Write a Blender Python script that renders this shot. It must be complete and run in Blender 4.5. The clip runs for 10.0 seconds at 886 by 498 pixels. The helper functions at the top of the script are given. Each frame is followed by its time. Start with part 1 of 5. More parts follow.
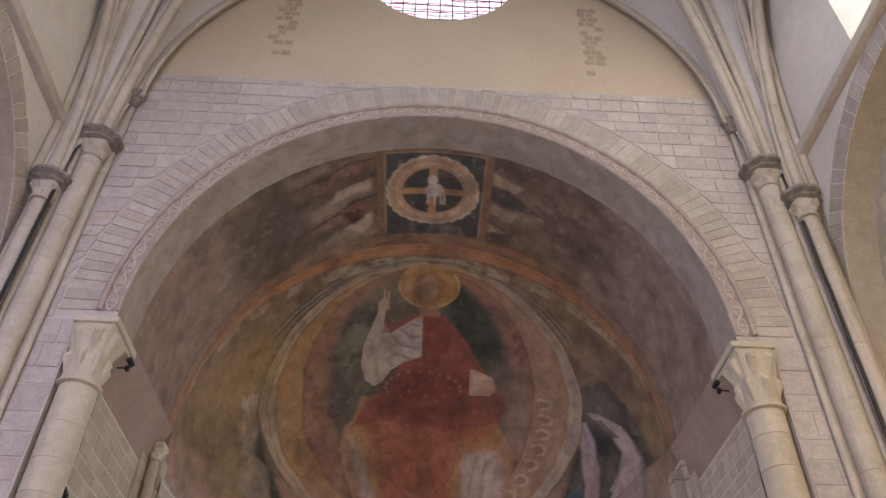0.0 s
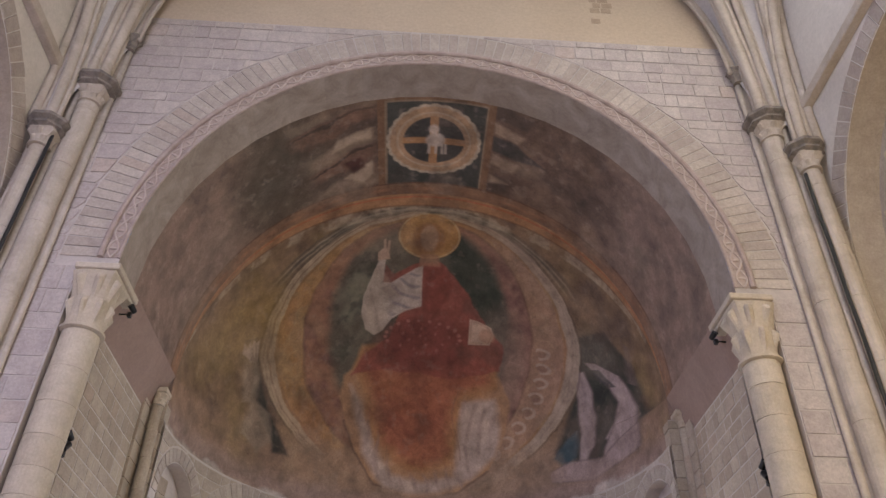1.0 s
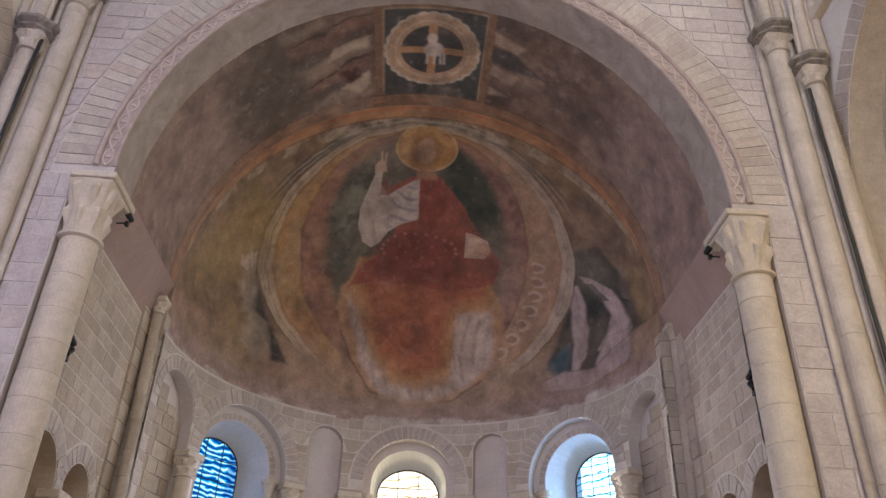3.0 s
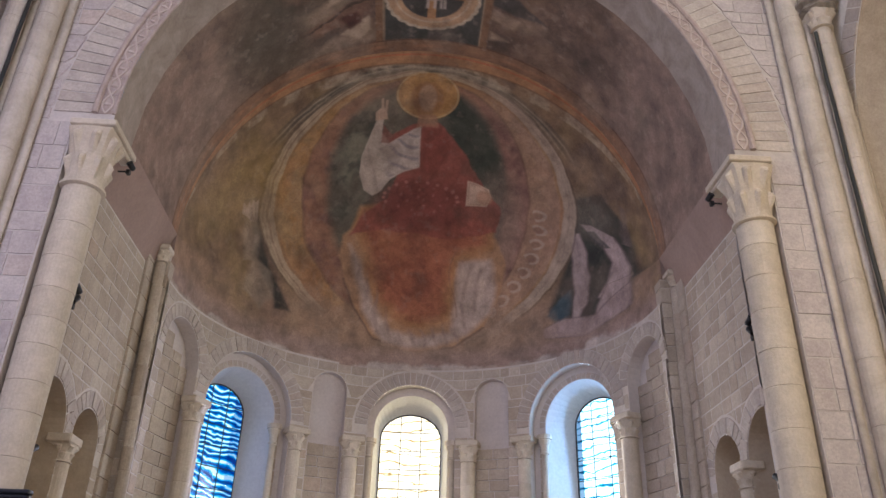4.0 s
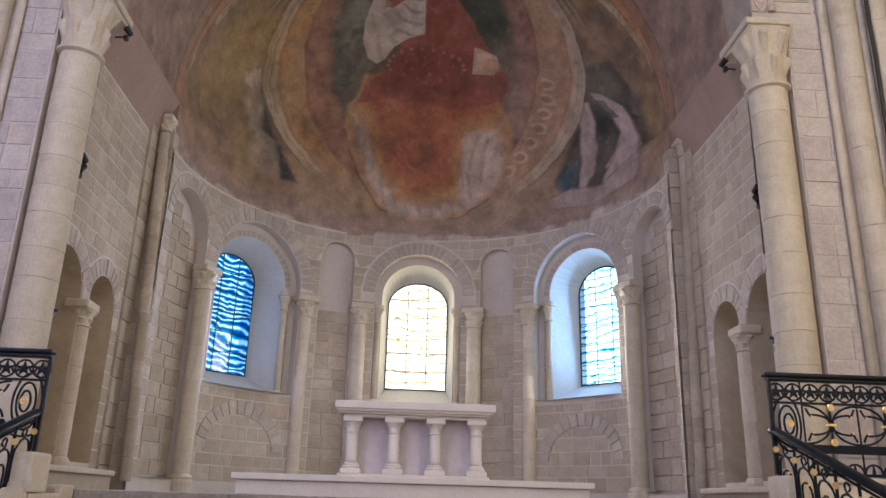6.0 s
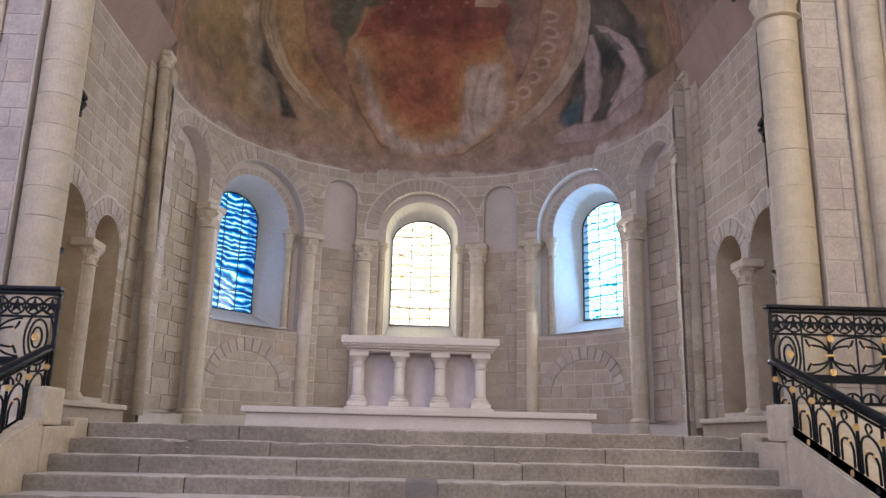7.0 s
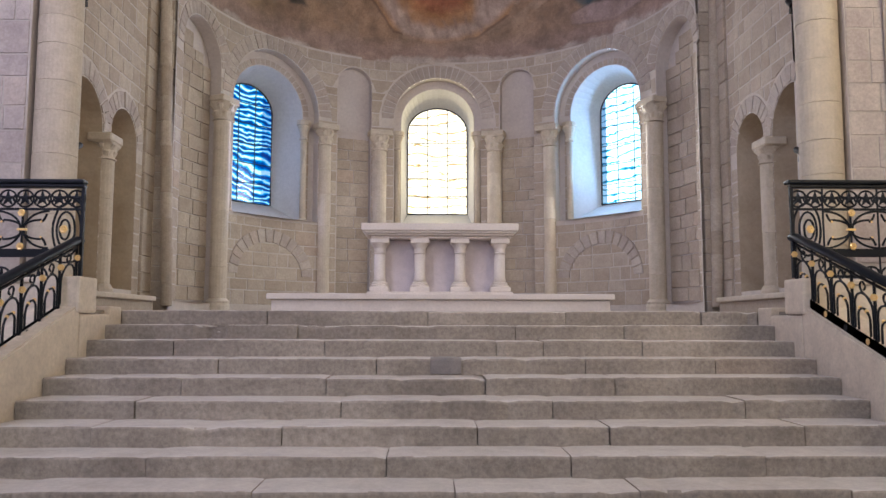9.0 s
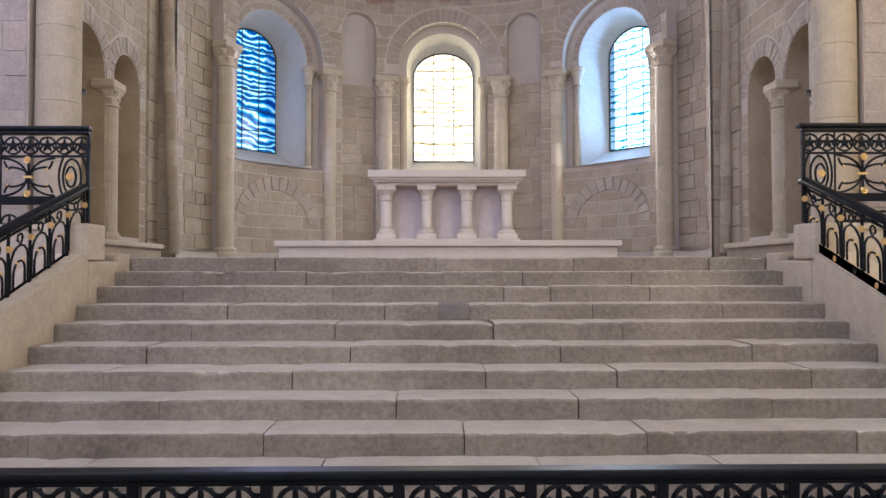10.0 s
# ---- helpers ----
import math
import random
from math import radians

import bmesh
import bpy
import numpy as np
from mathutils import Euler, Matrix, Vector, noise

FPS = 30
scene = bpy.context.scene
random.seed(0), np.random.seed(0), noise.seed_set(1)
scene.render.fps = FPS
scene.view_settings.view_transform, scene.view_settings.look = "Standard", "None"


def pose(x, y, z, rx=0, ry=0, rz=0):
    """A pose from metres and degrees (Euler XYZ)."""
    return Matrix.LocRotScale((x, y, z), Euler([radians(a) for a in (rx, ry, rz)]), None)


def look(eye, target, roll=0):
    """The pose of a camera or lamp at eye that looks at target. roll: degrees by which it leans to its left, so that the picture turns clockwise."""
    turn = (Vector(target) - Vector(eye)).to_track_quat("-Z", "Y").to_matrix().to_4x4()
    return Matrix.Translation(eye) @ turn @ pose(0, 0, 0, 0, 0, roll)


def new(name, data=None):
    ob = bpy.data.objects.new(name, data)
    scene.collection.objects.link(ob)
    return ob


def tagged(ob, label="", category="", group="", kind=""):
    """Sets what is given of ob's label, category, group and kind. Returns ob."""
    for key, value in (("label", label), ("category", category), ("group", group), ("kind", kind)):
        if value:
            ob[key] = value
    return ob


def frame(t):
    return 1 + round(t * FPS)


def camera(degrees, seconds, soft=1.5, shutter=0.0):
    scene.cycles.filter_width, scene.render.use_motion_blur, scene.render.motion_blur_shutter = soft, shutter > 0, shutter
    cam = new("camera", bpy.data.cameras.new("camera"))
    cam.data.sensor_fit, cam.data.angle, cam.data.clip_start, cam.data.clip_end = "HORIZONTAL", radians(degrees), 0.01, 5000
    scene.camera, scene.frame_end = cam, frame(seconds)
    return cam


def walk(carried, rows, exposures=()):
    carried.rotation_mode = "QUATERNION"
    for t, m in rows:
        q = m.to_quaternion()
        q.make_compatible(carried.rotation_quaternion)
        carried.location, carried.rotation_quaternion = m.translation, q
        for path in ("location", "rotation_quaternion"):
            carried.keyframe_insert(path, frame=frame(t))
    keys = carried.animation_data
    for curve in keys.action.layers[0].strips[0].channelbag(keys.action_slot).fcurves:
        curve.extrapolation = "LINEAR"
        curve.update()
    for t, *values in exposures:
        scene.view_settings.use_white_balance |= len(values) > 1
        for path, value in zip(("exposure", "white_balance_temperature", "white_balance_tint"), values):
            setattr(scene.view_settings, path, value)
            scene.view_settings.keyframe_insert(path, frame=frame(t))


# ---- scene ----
cam = camera(59.6, 10.0)
PATH = [
    (0, (-0.108, 0.195, 1.919), (-0.06, 1.703, 3.231), 1.2),
    (0.5, (-0.109, 0.199, 1.908), (-0.058, 1.749, 3.171), 1.4),
    (1, (-0.119, 0.214, 1.902), (-0.065, 1.802, 3.117), 1.6),
    (1.5, (-0.118, 0.224, 1.889), (-0.059, 1.842, 3.063), 1.7),
    (2, (-0.115, 0.233, 1.865), (-0.053, 1.878, 3.001), 1.9),
    (2.5, (-0.12, 0.237, 1.874), (-0.05, 1.914, 2.961), 2.0),
    (4, (-0.151, 0.22, 1.821), (-0.071, 1.995, 2.741), 1.7),
    (4.5, (-0.134, 0.233, 1.809), (-0.056, 2.039, 2.665), 1.6),
    (5, (-0.14, 0.241, 1.792), (-0.063, 2.08, 2.573), 1.6),
    (5.5, (-0.142, 0.245, 1.768), (-0.065, 2.116, 2.47), 1.7),
    (7, (-0.149, 0.236, 1.72), (-0.073, 2.18, 2.185), 1.3),
    (7.5, (-0.164, 0.23, 1.697), (-0.09, 2.187, 2.099), 0.8),
    (8, (-0.167, 0.225, 1.687), (-0.102, 2.196, 2.02), 0.3),
    (8.5, (-0.181, 0.209, 1.664), (-0.129, 2.191, 1.931), 0.1),
    (9, (-0.186, 0.228, 1.639), (-0.146, 2.218, 1.827), 0.1),
    (9.5, (-0.189, 0.248, 1.613), (-0.16, 2.244, 1.729), -0.1),
    (10, (-0.202, 0.251, 1.612), (-0.177, 2.25, 1.668), -0.1),
]
EXPOSURES = [(0.0, -0.30, 6080, 14), (2.5, -0.24, 6000, 14), (5.5, -0.19, 5850, 13), (10.0, -0.09, 5980, 12)]
walk(cam, [(t, look(eye, target, roll)) for t, eye, target, roll in PATH], EXPOSURES)

# ---- light ----
SUN_EL, SUN_AZ = 38.0, 150.0
world = bpy.data.worlds.new("world")
scene.world = world
world.use_nodes = True
wn = world.node_tree.nodes
sky = wn.new("ShaderNodeTexSky")
sky.sky_type, sky.sun_disc = "NISHITA", False
sky.sun_elevation, sky.sun_rotation = radians(SUN_EL), radians(SUN_AZ)
wn["Background"].inputs["Strength"].default_value = 0.15
world.node_tree.links.new(sky.outputs["Color"], wn["Background"].inputs["Color"])


def area_lamp(name, m, w, h, watts, colour):
    """An area lamp for the sky's light at a window, or for added fill."""
    d = bpy.data.lights.new(name, "AREA")
    d.shape, d.size, d.size_y, d.energy, d.color = "RECTANGLE", w, h, watts, colour
    ob = new(name, d)
    ob.matrix_world = m
    return ob


# lancets of the crossing, assumed big west window, side fill, rose, three apse windows
for sx, col, watts in ((-1, (0.76, 0.81, 1.0), 820), (1, (1.0, 0.93, 0.80), 290)):
    for yy in ((2.2, 6.2) if sx > 0 else (2.2, -1.2)):
        area_lamp("lancet_light", look((sx * 6.95, yy, 15.5), (0, yy - 0.5, 8.0)), 1.1, 4.2, watts, col)
# general daylight from an assumed window behind the view
area_lamp("west_light", look((0, -19.6, 9.5), (0, 10, 6.0)), 7.0, 10.0, 1350, (0.93, 0.94, 1.0))
# added fill with no opening behind it: violet on the left, warm right
area_lamp("aisle_light", look((-6.7, 3.2, 6.5), (-4.6, 10, 7)), 2.2, 5.0, 440, (0.74, 0.70, 1.0))
area_lamp("aisle_light", look((6.7, 3.2, 6.5), (4.6, 10, 7)), 2.2, 5.0, 500, (1.0, 0.78, 0.44))

# ---- materials ----


def mat(name, base, rough=0.85, metal=0.0):
    m = bpy.data.materials.new(name)
    m.use_nodes = True
    b = m.node_tree.nodes["Principled BSDF"]
    b.inputs["Base Color"].default_value = (*base, 1)
    b.inputs["Roughness"].default_value = rough
    b.inputs["Metallic"].default_value = metal
    return m


def N(m, kind, **props):
    n = m.node_tree.nodes.new(kind)
    for k, v in props.items():
        n.inputs[k.replace("_", " ")].default_value = v
    return n


def mixer(m, fac, a, b, mode="MIX"):
    n = m.node_tree.nodes.new("ShaderNodeMix")
    n.data_type, n.blend_type = "RGBA", mode
    for sock, v in ((n.inputs[0], fac), (n.inputs[6], a), (n.inputs[7], b)):
        if isinstance(v, bpy.types.NodeSocket):
            m.node_tree.links.new(v, sock)
        elif isinstance(v, (int, float)):
            sock.default_value = v
        else:
            sock.default_value = (*v, 1)
    return n.outputs[2]


def ramp(m, src, stops):
    n = m.node_tree.nodes.new("ShaderNodeValToRGB")
    el = n.color_ramp.elements
    while len(el) < len(stops):
        el.new(0.5)
    for e, (p, c) in zip(el, stops):
        e.position, e.color = p, (*c, 1)
    m.node_tree.links.new(src, n.inputs[0])
    return n.outputs[0]


def coords(m, scale=(1, 1, 1)):
    tc = m.node_tree.nodes.new("ShaderNodeNewGeometry")
    mp = m.node_tree.nodes.new("ShaderNodeMapping")
    mp.inputs["Scale"].default_value = scale
    m.node_tree.links.new(tc.outputs["Position"], mp.inputs["Vector"])
    return mp.outputs[0]


def noise_out(m, vec, scale, detail=4, rough=0.6, distort=0.0):
    n = N(m, "ShaderNodeTexNoise", Scale=scale, Detail=detail, Roughness=rough, Distortion=distort)
    m.node_tree.links.new(vec, n.inputs["Vector"])
    return n.outputs["Fac"]


def bump(m, height, strength, dist=0.01):
    n = N(m, "ShaderNodeBump", Strength=strength, Distance=dist)
    m.node_tree.links.new(height, n.inputs["Height"])
    m.node_tree.links.new(n.outputs[0], m.node_tree.nodes["Principled BSDF"].inputs["Normal"])


def to_base(m, col):
    m.node_tree.links.new(col, m.node_tree.nodes["Principled BSDF"].inputs["Base Color"])


def stone(name, a, b, dirt, island=False, vary=0.5, grain=0.5, stain=0.5):
    """Limestone: each piece has its own tone between a and b, with stains, pits and fine grain."""
    m = mat(name, a, 0.88)
    v = coords(m)
    if island:
        rnd = m.node_tree.nodes.new("ShaderNodeNewGeometry").outputs["Random Per Island"]
    else:
        rnd = m.node_tree.nodes.new("ShaderNodeObjectInfo").outputs["Random"]
    mid = tuple((x + y) / 2 for x, y in zip(a, b))
    tone = ramp(m, rnd, [(0.0, a), (0.42, mid), (0.76, b), (0.93, tuple(x * 0.95 for x in a)), (0.985, (a[0] * 0.88, a[1] * 0.81, a[2] * 0.77))])
    tone = mixer(m, vary, mid, tone)
    big = noise_out(m, v, 0.7, 5, 0.62, 0.6)
    col = mixer(m, ramp(m, big, [(0.40, (0, 0, 0)), (0.72, (stain,) * 3)]), tone, dirt)
    fine = noise_out(m, v, 26, 6, 0.7)
    col = mixer(m, grain, col, ramp(m, fine, [(0.3, (0.62,) * 3), (0.7, (1.25,) * 3)]), "MULTIPLY")
    mid_n = noise_out(m, v, 5.5, 4, 0.6, 0.4)
    col = mixer(m, 0.35, col, ramp(m, mid_n, [(0.35, (0.75, 0.72, 0.70)), (0.65, (1.15, 1.14, 1.1))]), "MULTIPLY")
    to_base(m, col)
    both = mixer(m, 0.5, fine, mid_n)
    bump(m, both, 0.5, 0.02)
    return m


def veined(name, a, b, rough=0.85, scale=1.2, fine=18, strength=0.25):
    """A plain coat or solid with cloudy tone and a fine grain."""
    m = mat(name, a, rough)
    v = coords(m)
    big = noise_out(m, v, scale, 6, 0.65, 0.8)
    col = ramp(m, big, [(0.3, a), (0.7, b)])
    f = noise_out(m, v, fine, 5, 0.7)
    col = mixer(m, 0.4, col, ramp(m, f, [(0.3, (0.75,) * 3), (0.7, (1.18,) * 3)]), "MULTIPLY")
    to_base(m, col)
    bump(m, f, strength, 0.01)
    return m


WALL = stone("ashlar", (0.50, 0.425, 0.335), (0.37, 0.30, 0.225), (0.33, 0.27, 0.21), vary=0.95, stain=0.7)
WALL_J = stone("ashlar_rest", (0.50, 0.435, 0.36), (0.38, 0.315, 0.25), (0.34, 0.28, 0.225), island=True, vary=0.95)
PALE = stone("pale_ashlar", (0.54, 0.48, 0.43), (0.43, 0.37, 0.345), (0.36, 0.30, 0.28), vary=0.9, stain=0.7)
PALE_J = stone("pale_ashlar_rest", (0.54, 0.48, 0.43), (0.43, 0.37, 0.345), (0.36, 0.30, 0.28), island=True, vary=0.9, stain=0.7)
DARKJ = veined("old_mortar", (0.36, 0.315, 0.28), (0.56, 0.50, 0.45), 0.9, 0.8)
WARM = stone("warm_ashlar", (0.56, 0.47, 0.33), (0.50, 0.40, 0.27), (0.42, 0.33, 0.23))
WARM_J = veined("warm_bed", (0.38, 0.305, 0.215), (0.50, 0.415, 0.31), 0.9, 1.5, 20, 0.3)
MORTAR = veined("mortar", (0.44, 0.385, 0.33), (0.57, 0.505, 0.44))
COLUMN = stone("column_stone", (0.57, 0.50, 0.395), (0.485, 0.41, 0.31), (0.40, 0.33, 0.25), vary=0.6, grain=0.3, stain=0.35)
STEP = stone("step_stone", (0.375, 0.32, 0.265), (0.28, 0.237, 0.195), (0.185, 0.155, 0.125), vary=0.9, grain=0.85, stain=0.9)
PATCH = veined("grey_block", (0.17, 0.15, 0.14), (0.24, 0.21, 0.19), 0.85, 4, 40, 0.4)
# paler than the risers: wear plus light from above, put into the colour
TREADM = stone("lit_worn_tread", (0.52, 0.47, 0.42), (0.45, 0.40, 0.35), (0.34, 0.29, 0.25), vary=0.6, grain=0.3, stain=0.5)
PLASTER = veined("ochre_plaster", (0.47, 0.375, 0.265), (0.54, 0.435, 0.31), 0.9, 0.35, 14, 0.15)
WEB = veined("vault_plaster", (0.46, 0.42, 0.39), (0.56, 0.52, 0.48), 0.9, 0.5, 14, 0.15)
RIB = veined("rib_stone", (0.38, 0.32, 0.25), (0.55, 0.48, 0.40), 0.85, 1.6, 22, 0.35)
RENDERED = veined("grey_plaster", (0.46, 0.40, 0.36), (0.54, 0.48, 0.43), 0.9, 1.0, 16, 0.2)
SPANDREL = veined("spandrel_plaster", (0.56, 0.51, 0.45), (0.68, 0.63, 0.56), 0.9, 0.9, 18, 0.2)
REVEAL = veined("limewash", (0.50, 0.485, 0.47), (0.60, 0.585, 0.57), 0.9, 0.8, 16, 0.15)
ALTAR = veined("altar_limestone", (0.62, 0.545, 0.49), (0.70, 0.625, 0.565), 0.7, 1.5, 40, 0.1)
IRON = veined("black_iron", (0.006, 0.007, 0.010), (0.014, 0.016, 0.020), 0.42, 3, 60, 0.15)
IRON.node_tree.nodes["Principled BSDF"].inputs["Specular IOR Level"].default_value = 0.14
GOLD = mat("gilding", (0.80, 0.56, 0.24), 0.42, 0.75)
BLACK = mat("black_plastic", (0.01, 0.01, 0.01), 0.5)
LEAD = mat("lead", (0.03, 0.03, 0.035), 0.6, 0.3)
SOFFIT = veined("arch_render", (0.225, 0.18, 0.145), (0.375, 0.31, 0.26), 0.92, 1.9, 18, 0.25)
SOOTY = veined("sooty_stone", (0.12, 0.105, 0.09), (0.30, 0.255, 0.21), 0.9, 6, 30, 0.5)
QUOIN = stone("brown_quoin", (0.44, 0.345, 0.24), (0.37, 0.28, 0.19), (0.24, 0.18, 0.13))
PINK = veined("pink_plaster", (0.24, 0.165, 0.13), (0.33, 0.23, 0.185), 0.92, 0.8, 16, 0.2)
TOOLED = veined("tooled_stone", (0.50, 0.43, 0.44), (0.62, 0.54, 0.54), 0.85, 6, 55, 0.6)
for _a, _c, _w in ((-49.5, (0.62, 0.64, 1.0), 135), (0.4, (1.0, 0.92, 0.80), 60), (49.5, (1.0, 0.95, 0.86), 195)):
    _s, _k = math.sin(radians(_a)), math.cos(radians(_a))
    area_lamp("glass_light", look((5.45 * _s, 13.8 + 5.45 * _k, 5.7), (0, 13.8, 5.2)), 0.9, 2.2, {-49.5: 8, 0.4: 40, 49.5: 80}[_a], {-49.5: (0.22, 0.45, 1.0), 0.4: (1.0, 0.84, 0.45), 49.5: (0.32, 0.60, 1.0)}[_a])
    area_lamp("apse_light", look((4.52 * _s, 13.8 + 4.52 * _k, 5.3), (0, 12.4, 4.0)), 1.4, 2.4, _w, _c)
FLANK = stone("flank_stone", (0.66, 0.575, 0.46), (0.56, 0.475, 0.375), (0.46, 0.385, 0.31), vary=0.4, grain=0.35, stain=0.4)
VOUS = stone("voussoir_stone", (0.52, 0.455, 0.39), (0.39, 0.33, 0.28), (0.32, 0.265, 0.225), vary=0.8, stain=0.7)
VOUS_C = veined("relief_stone", (0.42, 0.335, 0.285), (0.56, 0.47, 0.41), 0.9, 2.2, 30, 0.4)
CARVED = veined("carved_stone", (0.31, 0.235, 0.20), (0.46, 0.375, 0.325), 0.9, 3, 30, 0.5)

# ---- builders ----


def link(name, bm, material, parent=None, smooth=False):
    me = bpy.data.meshes.new(name)
    bm.to_mesh(me)
    bm.free()
    me.materials.append(material)
    if smooth:
        me.polygons.foreach_set("use_smooth", [True] * len(me.polygons))
    ob = new(name, me)
    ob.parent = parent
    return ob


def part(name, bm, material, parent, label="", smooth=False):
    """One mesh object under a thing or under a part."""
    ob = link(name, bm, material, parent, smooth)
    if label:
        ob["label"] = label
    return ob


def thing(name, label, category, group="", kind=""):
    return tagged(new(name), label, category, group, kind)


def pydata(name, verts, faces, material, parent=None, smooth=False):
    me = bpy.data.meshes.new(name)
    me.from_pydata(verts, [], faces)
    me.materials.append(material)
    if smooth:
        me.polygons.foreach_set("use_smooth", [True] * len(me.polygons))
    ob = new(name, me)
    ob.parent = parent
    return ob


def box(bm, x0, x1, y0, y1, z0, z1, bevel=0.0, seg=1):
    g = bmesh.ops.create_cube(bm, size=1)
    vs = g["verts"]
    bmesh.ops.transform(bm, matrix=Matrix.LocRotScale(((x0 + x1) / 2, (y0 + y1) / 2, (z0 + z1) / 2), None, (x1 - x0, y1 - y0, z1 - z0)), verts=vs)
    if bevel:
        es = list({e for v in vs for e in v.link_edges})
        bmesh.ops.bevel(bm, geom=es, offset=bevel, segments=seg, affect="EDGES", profile=0.6)
    return bm


def lathe(bm, profile, seg=24, m=Matrix(), squash=None):
    """Turned body from (radius, height) pairs; squash gives a radius factor per angle and height."""
    rings = []
    for r, z in profile:
        ring = []
        for k in range(seg):
            a = 2 * math.pi * k / seg
            q = r * (squash(a, z) if squash else 1.0)
            ring.append(bm.verts.new(m @ Vector((q * math.cos(a), q * math.sin(a), z))))
        rings.append(ring)
    for lo, hi in zip(rings, rings[1:]):
        for k in range(seg):
            bm.faces.new((lo[k], lo[(k + 1) % seg], hi[(k + 1) % seg], hi[k]))
    bm.faces.new(rings[0][::-1])
    bm.faces.new(rings[-1])
    return bm


def tube(bm, pts, r, seg=6, cap=True):
    """A round bar along a line of points."""
    pts = [Vector(p) for p in pts]
    rings, up = [], Vector((0.13, 0.31, 0.94)).normalized()
    for i, p in enumerate(pts):
        d = (pts[min(i + 1, len(pts) - 1)] - pts[max(i - 1, 0)]).normalized()
        a = d.cross(up)
        if a.length < 1e-3:
            a = d.cross(Vector((1, 0, 0)))
        a.normalize()
        b = d.cross(a)
        rr = r[i] if isinstance(r, (list, tuple)) else r
        rings.append([bm.verts.new(p + rr * (math.cos(2 * math.pi * k / seg) * a + math.sin(2 * math.pi * k / seg) * b)) for k in range(seg)])
    for lo, hi in zip(rings, rings[1:]):
        for k in range(seg):
            bm.faces.new((lo[k], lo[(k + 1) % seg], hi[(k + 1) % seg], hi[k]))
    if cap:
        bm.faces.new(rings[0][::-1])
        bm.faces.new(rings[-1])
    return bm


class Arch:
    """An arched opening: middle c, half width hw, sill zb, springing zs, rise of the arch, ring of voussoirs."""

    def __init__(self, c, hw, zb, zs, rise=None, ring=0.0):
        self.c, self.hw, self.zb, self.zs, self.ring = c, hw, zb, zs, ring
        self.rise = hw if rise is None else rise

    def top(self, s, grow=0.0):
        u = (s - self.c) / (self.hw + grow)
        return self.zs + (self.rise + grow) * math.sqrt(max(0.0, 1 - u * u))

    def half(self, z, grow=0.0):
        """Half width at height z."""
        if z <= self.zs:
            return self.hw if z >= self.zb else 0.0
        u = (z - self.zs) / (self.rise + grow)
        return (self.hw + grow) * math.sqrt(1 - u * u) if u < 1 else 0.0

    def outline(self, n=20, shrink=1.0, lift=0.0, drop=0.0):
        c, hw, rise = self.c, self.hw * shrink, self.rise * shrink
        pts = [(c - hw, self.zb + lift), (c - hw, self.zs - drop)]
        pts += [(c - hw * math.cos(math.pi * k / n), self.zs - drop + rise * math.sin(math.pi * k / n)) for k in range(1, n)]
        return pts + [(c + hw, self.zs - drop), (c + hw, self.zb + lift)]


def sheet(P, s0, s1, z0, z1, opens, ds=0.12):
    """A wall's face with its openings left free, in strips."""
    marks = {s0, s1}
    marks |= {s0 + (s1 - s0) * k / max(1, round((s1 - s0) / ds)) for k in range(max(1, round((s1 - s0) / ds)) + 1)}
    for o in opens:
        marks |= {o.c - o.hw * math.cos(math.pi * k / 24) for k in range(25)}
    marks = sorted(m for m in marks if s0 - 1e-6 <= m <= s1 + 1e-6)
    bm = bmesh.new()

    def quad(a, b, za0, za1, zb0, zb1):
        if za1 - za0 < 1e-4 and zb1 - zb0 < 1e-4:
            return
        bm.faces.new([bm.verts.new(P(s, z, 0)) for s, z in ((a, za0), (b, zb0), (b, zb1), (a, za1))])

    for a, b in zip(marks, marks[1:]):
        if b - a < 1e-5:
            continue
        m = (a + b) / 2
        lo = [(z0, z0)]
        holes = sorted([o for o in opens if abs(m - o.c) < o.hw], key=lambda o: o.zb)
        ca, cb = z0, z0
        for o in holes:
            if o.zb > min(ca, cb):
                quad(a, b, ca, o.zb, cb, o.zb)
            ca, cb = min(o.top(a), z1), min(o.top(b), z1)
        quad(a, b, ca, z1, cb, z1)
    bmesh.ops.remove_doubles(bm, verts=bm.verts, dist=1e-4)
    return bm


def reveal(P, o, d0, d1, shrink=1.0, lift=0.0, drop=0.0, back=False, sill=True):
    """The inner sides of an opening from depth d0 to d1, narrowing by shrink; back closes it as a niche."""
    bm = bmesh.new()
    A = [bm.verts.new(P(s, z, d0)) for s, z in o.outline()]
    B = [bm.verts.new(P(s, z, d1)) for s, z in o.outline(shrink=shrink, lift=lift, drop=drop)]
    for k in range(len(A) - 1):
        bm.faces.new((A[k], A[k + 1], B[k + 1], B[k]))
    if sill:
        bm.faces.new((A[-1], A[0], B[0], B[-1]))
    if back:
        q = o.outline(shrink=shrink, lift=lift, drop=drop)
        n = len(q)
        C = [bm.verts.new(P(s, z, d1)) for s, z in q]
        for k in range((n - 1) // 2):
            if n - 1 - k - (k + 1) >= 1:
                bm.faces.new([C[i] for i in dict.fromkeys((k, k + 1, n - 2 - k, n - 1 - k))])
    return bm


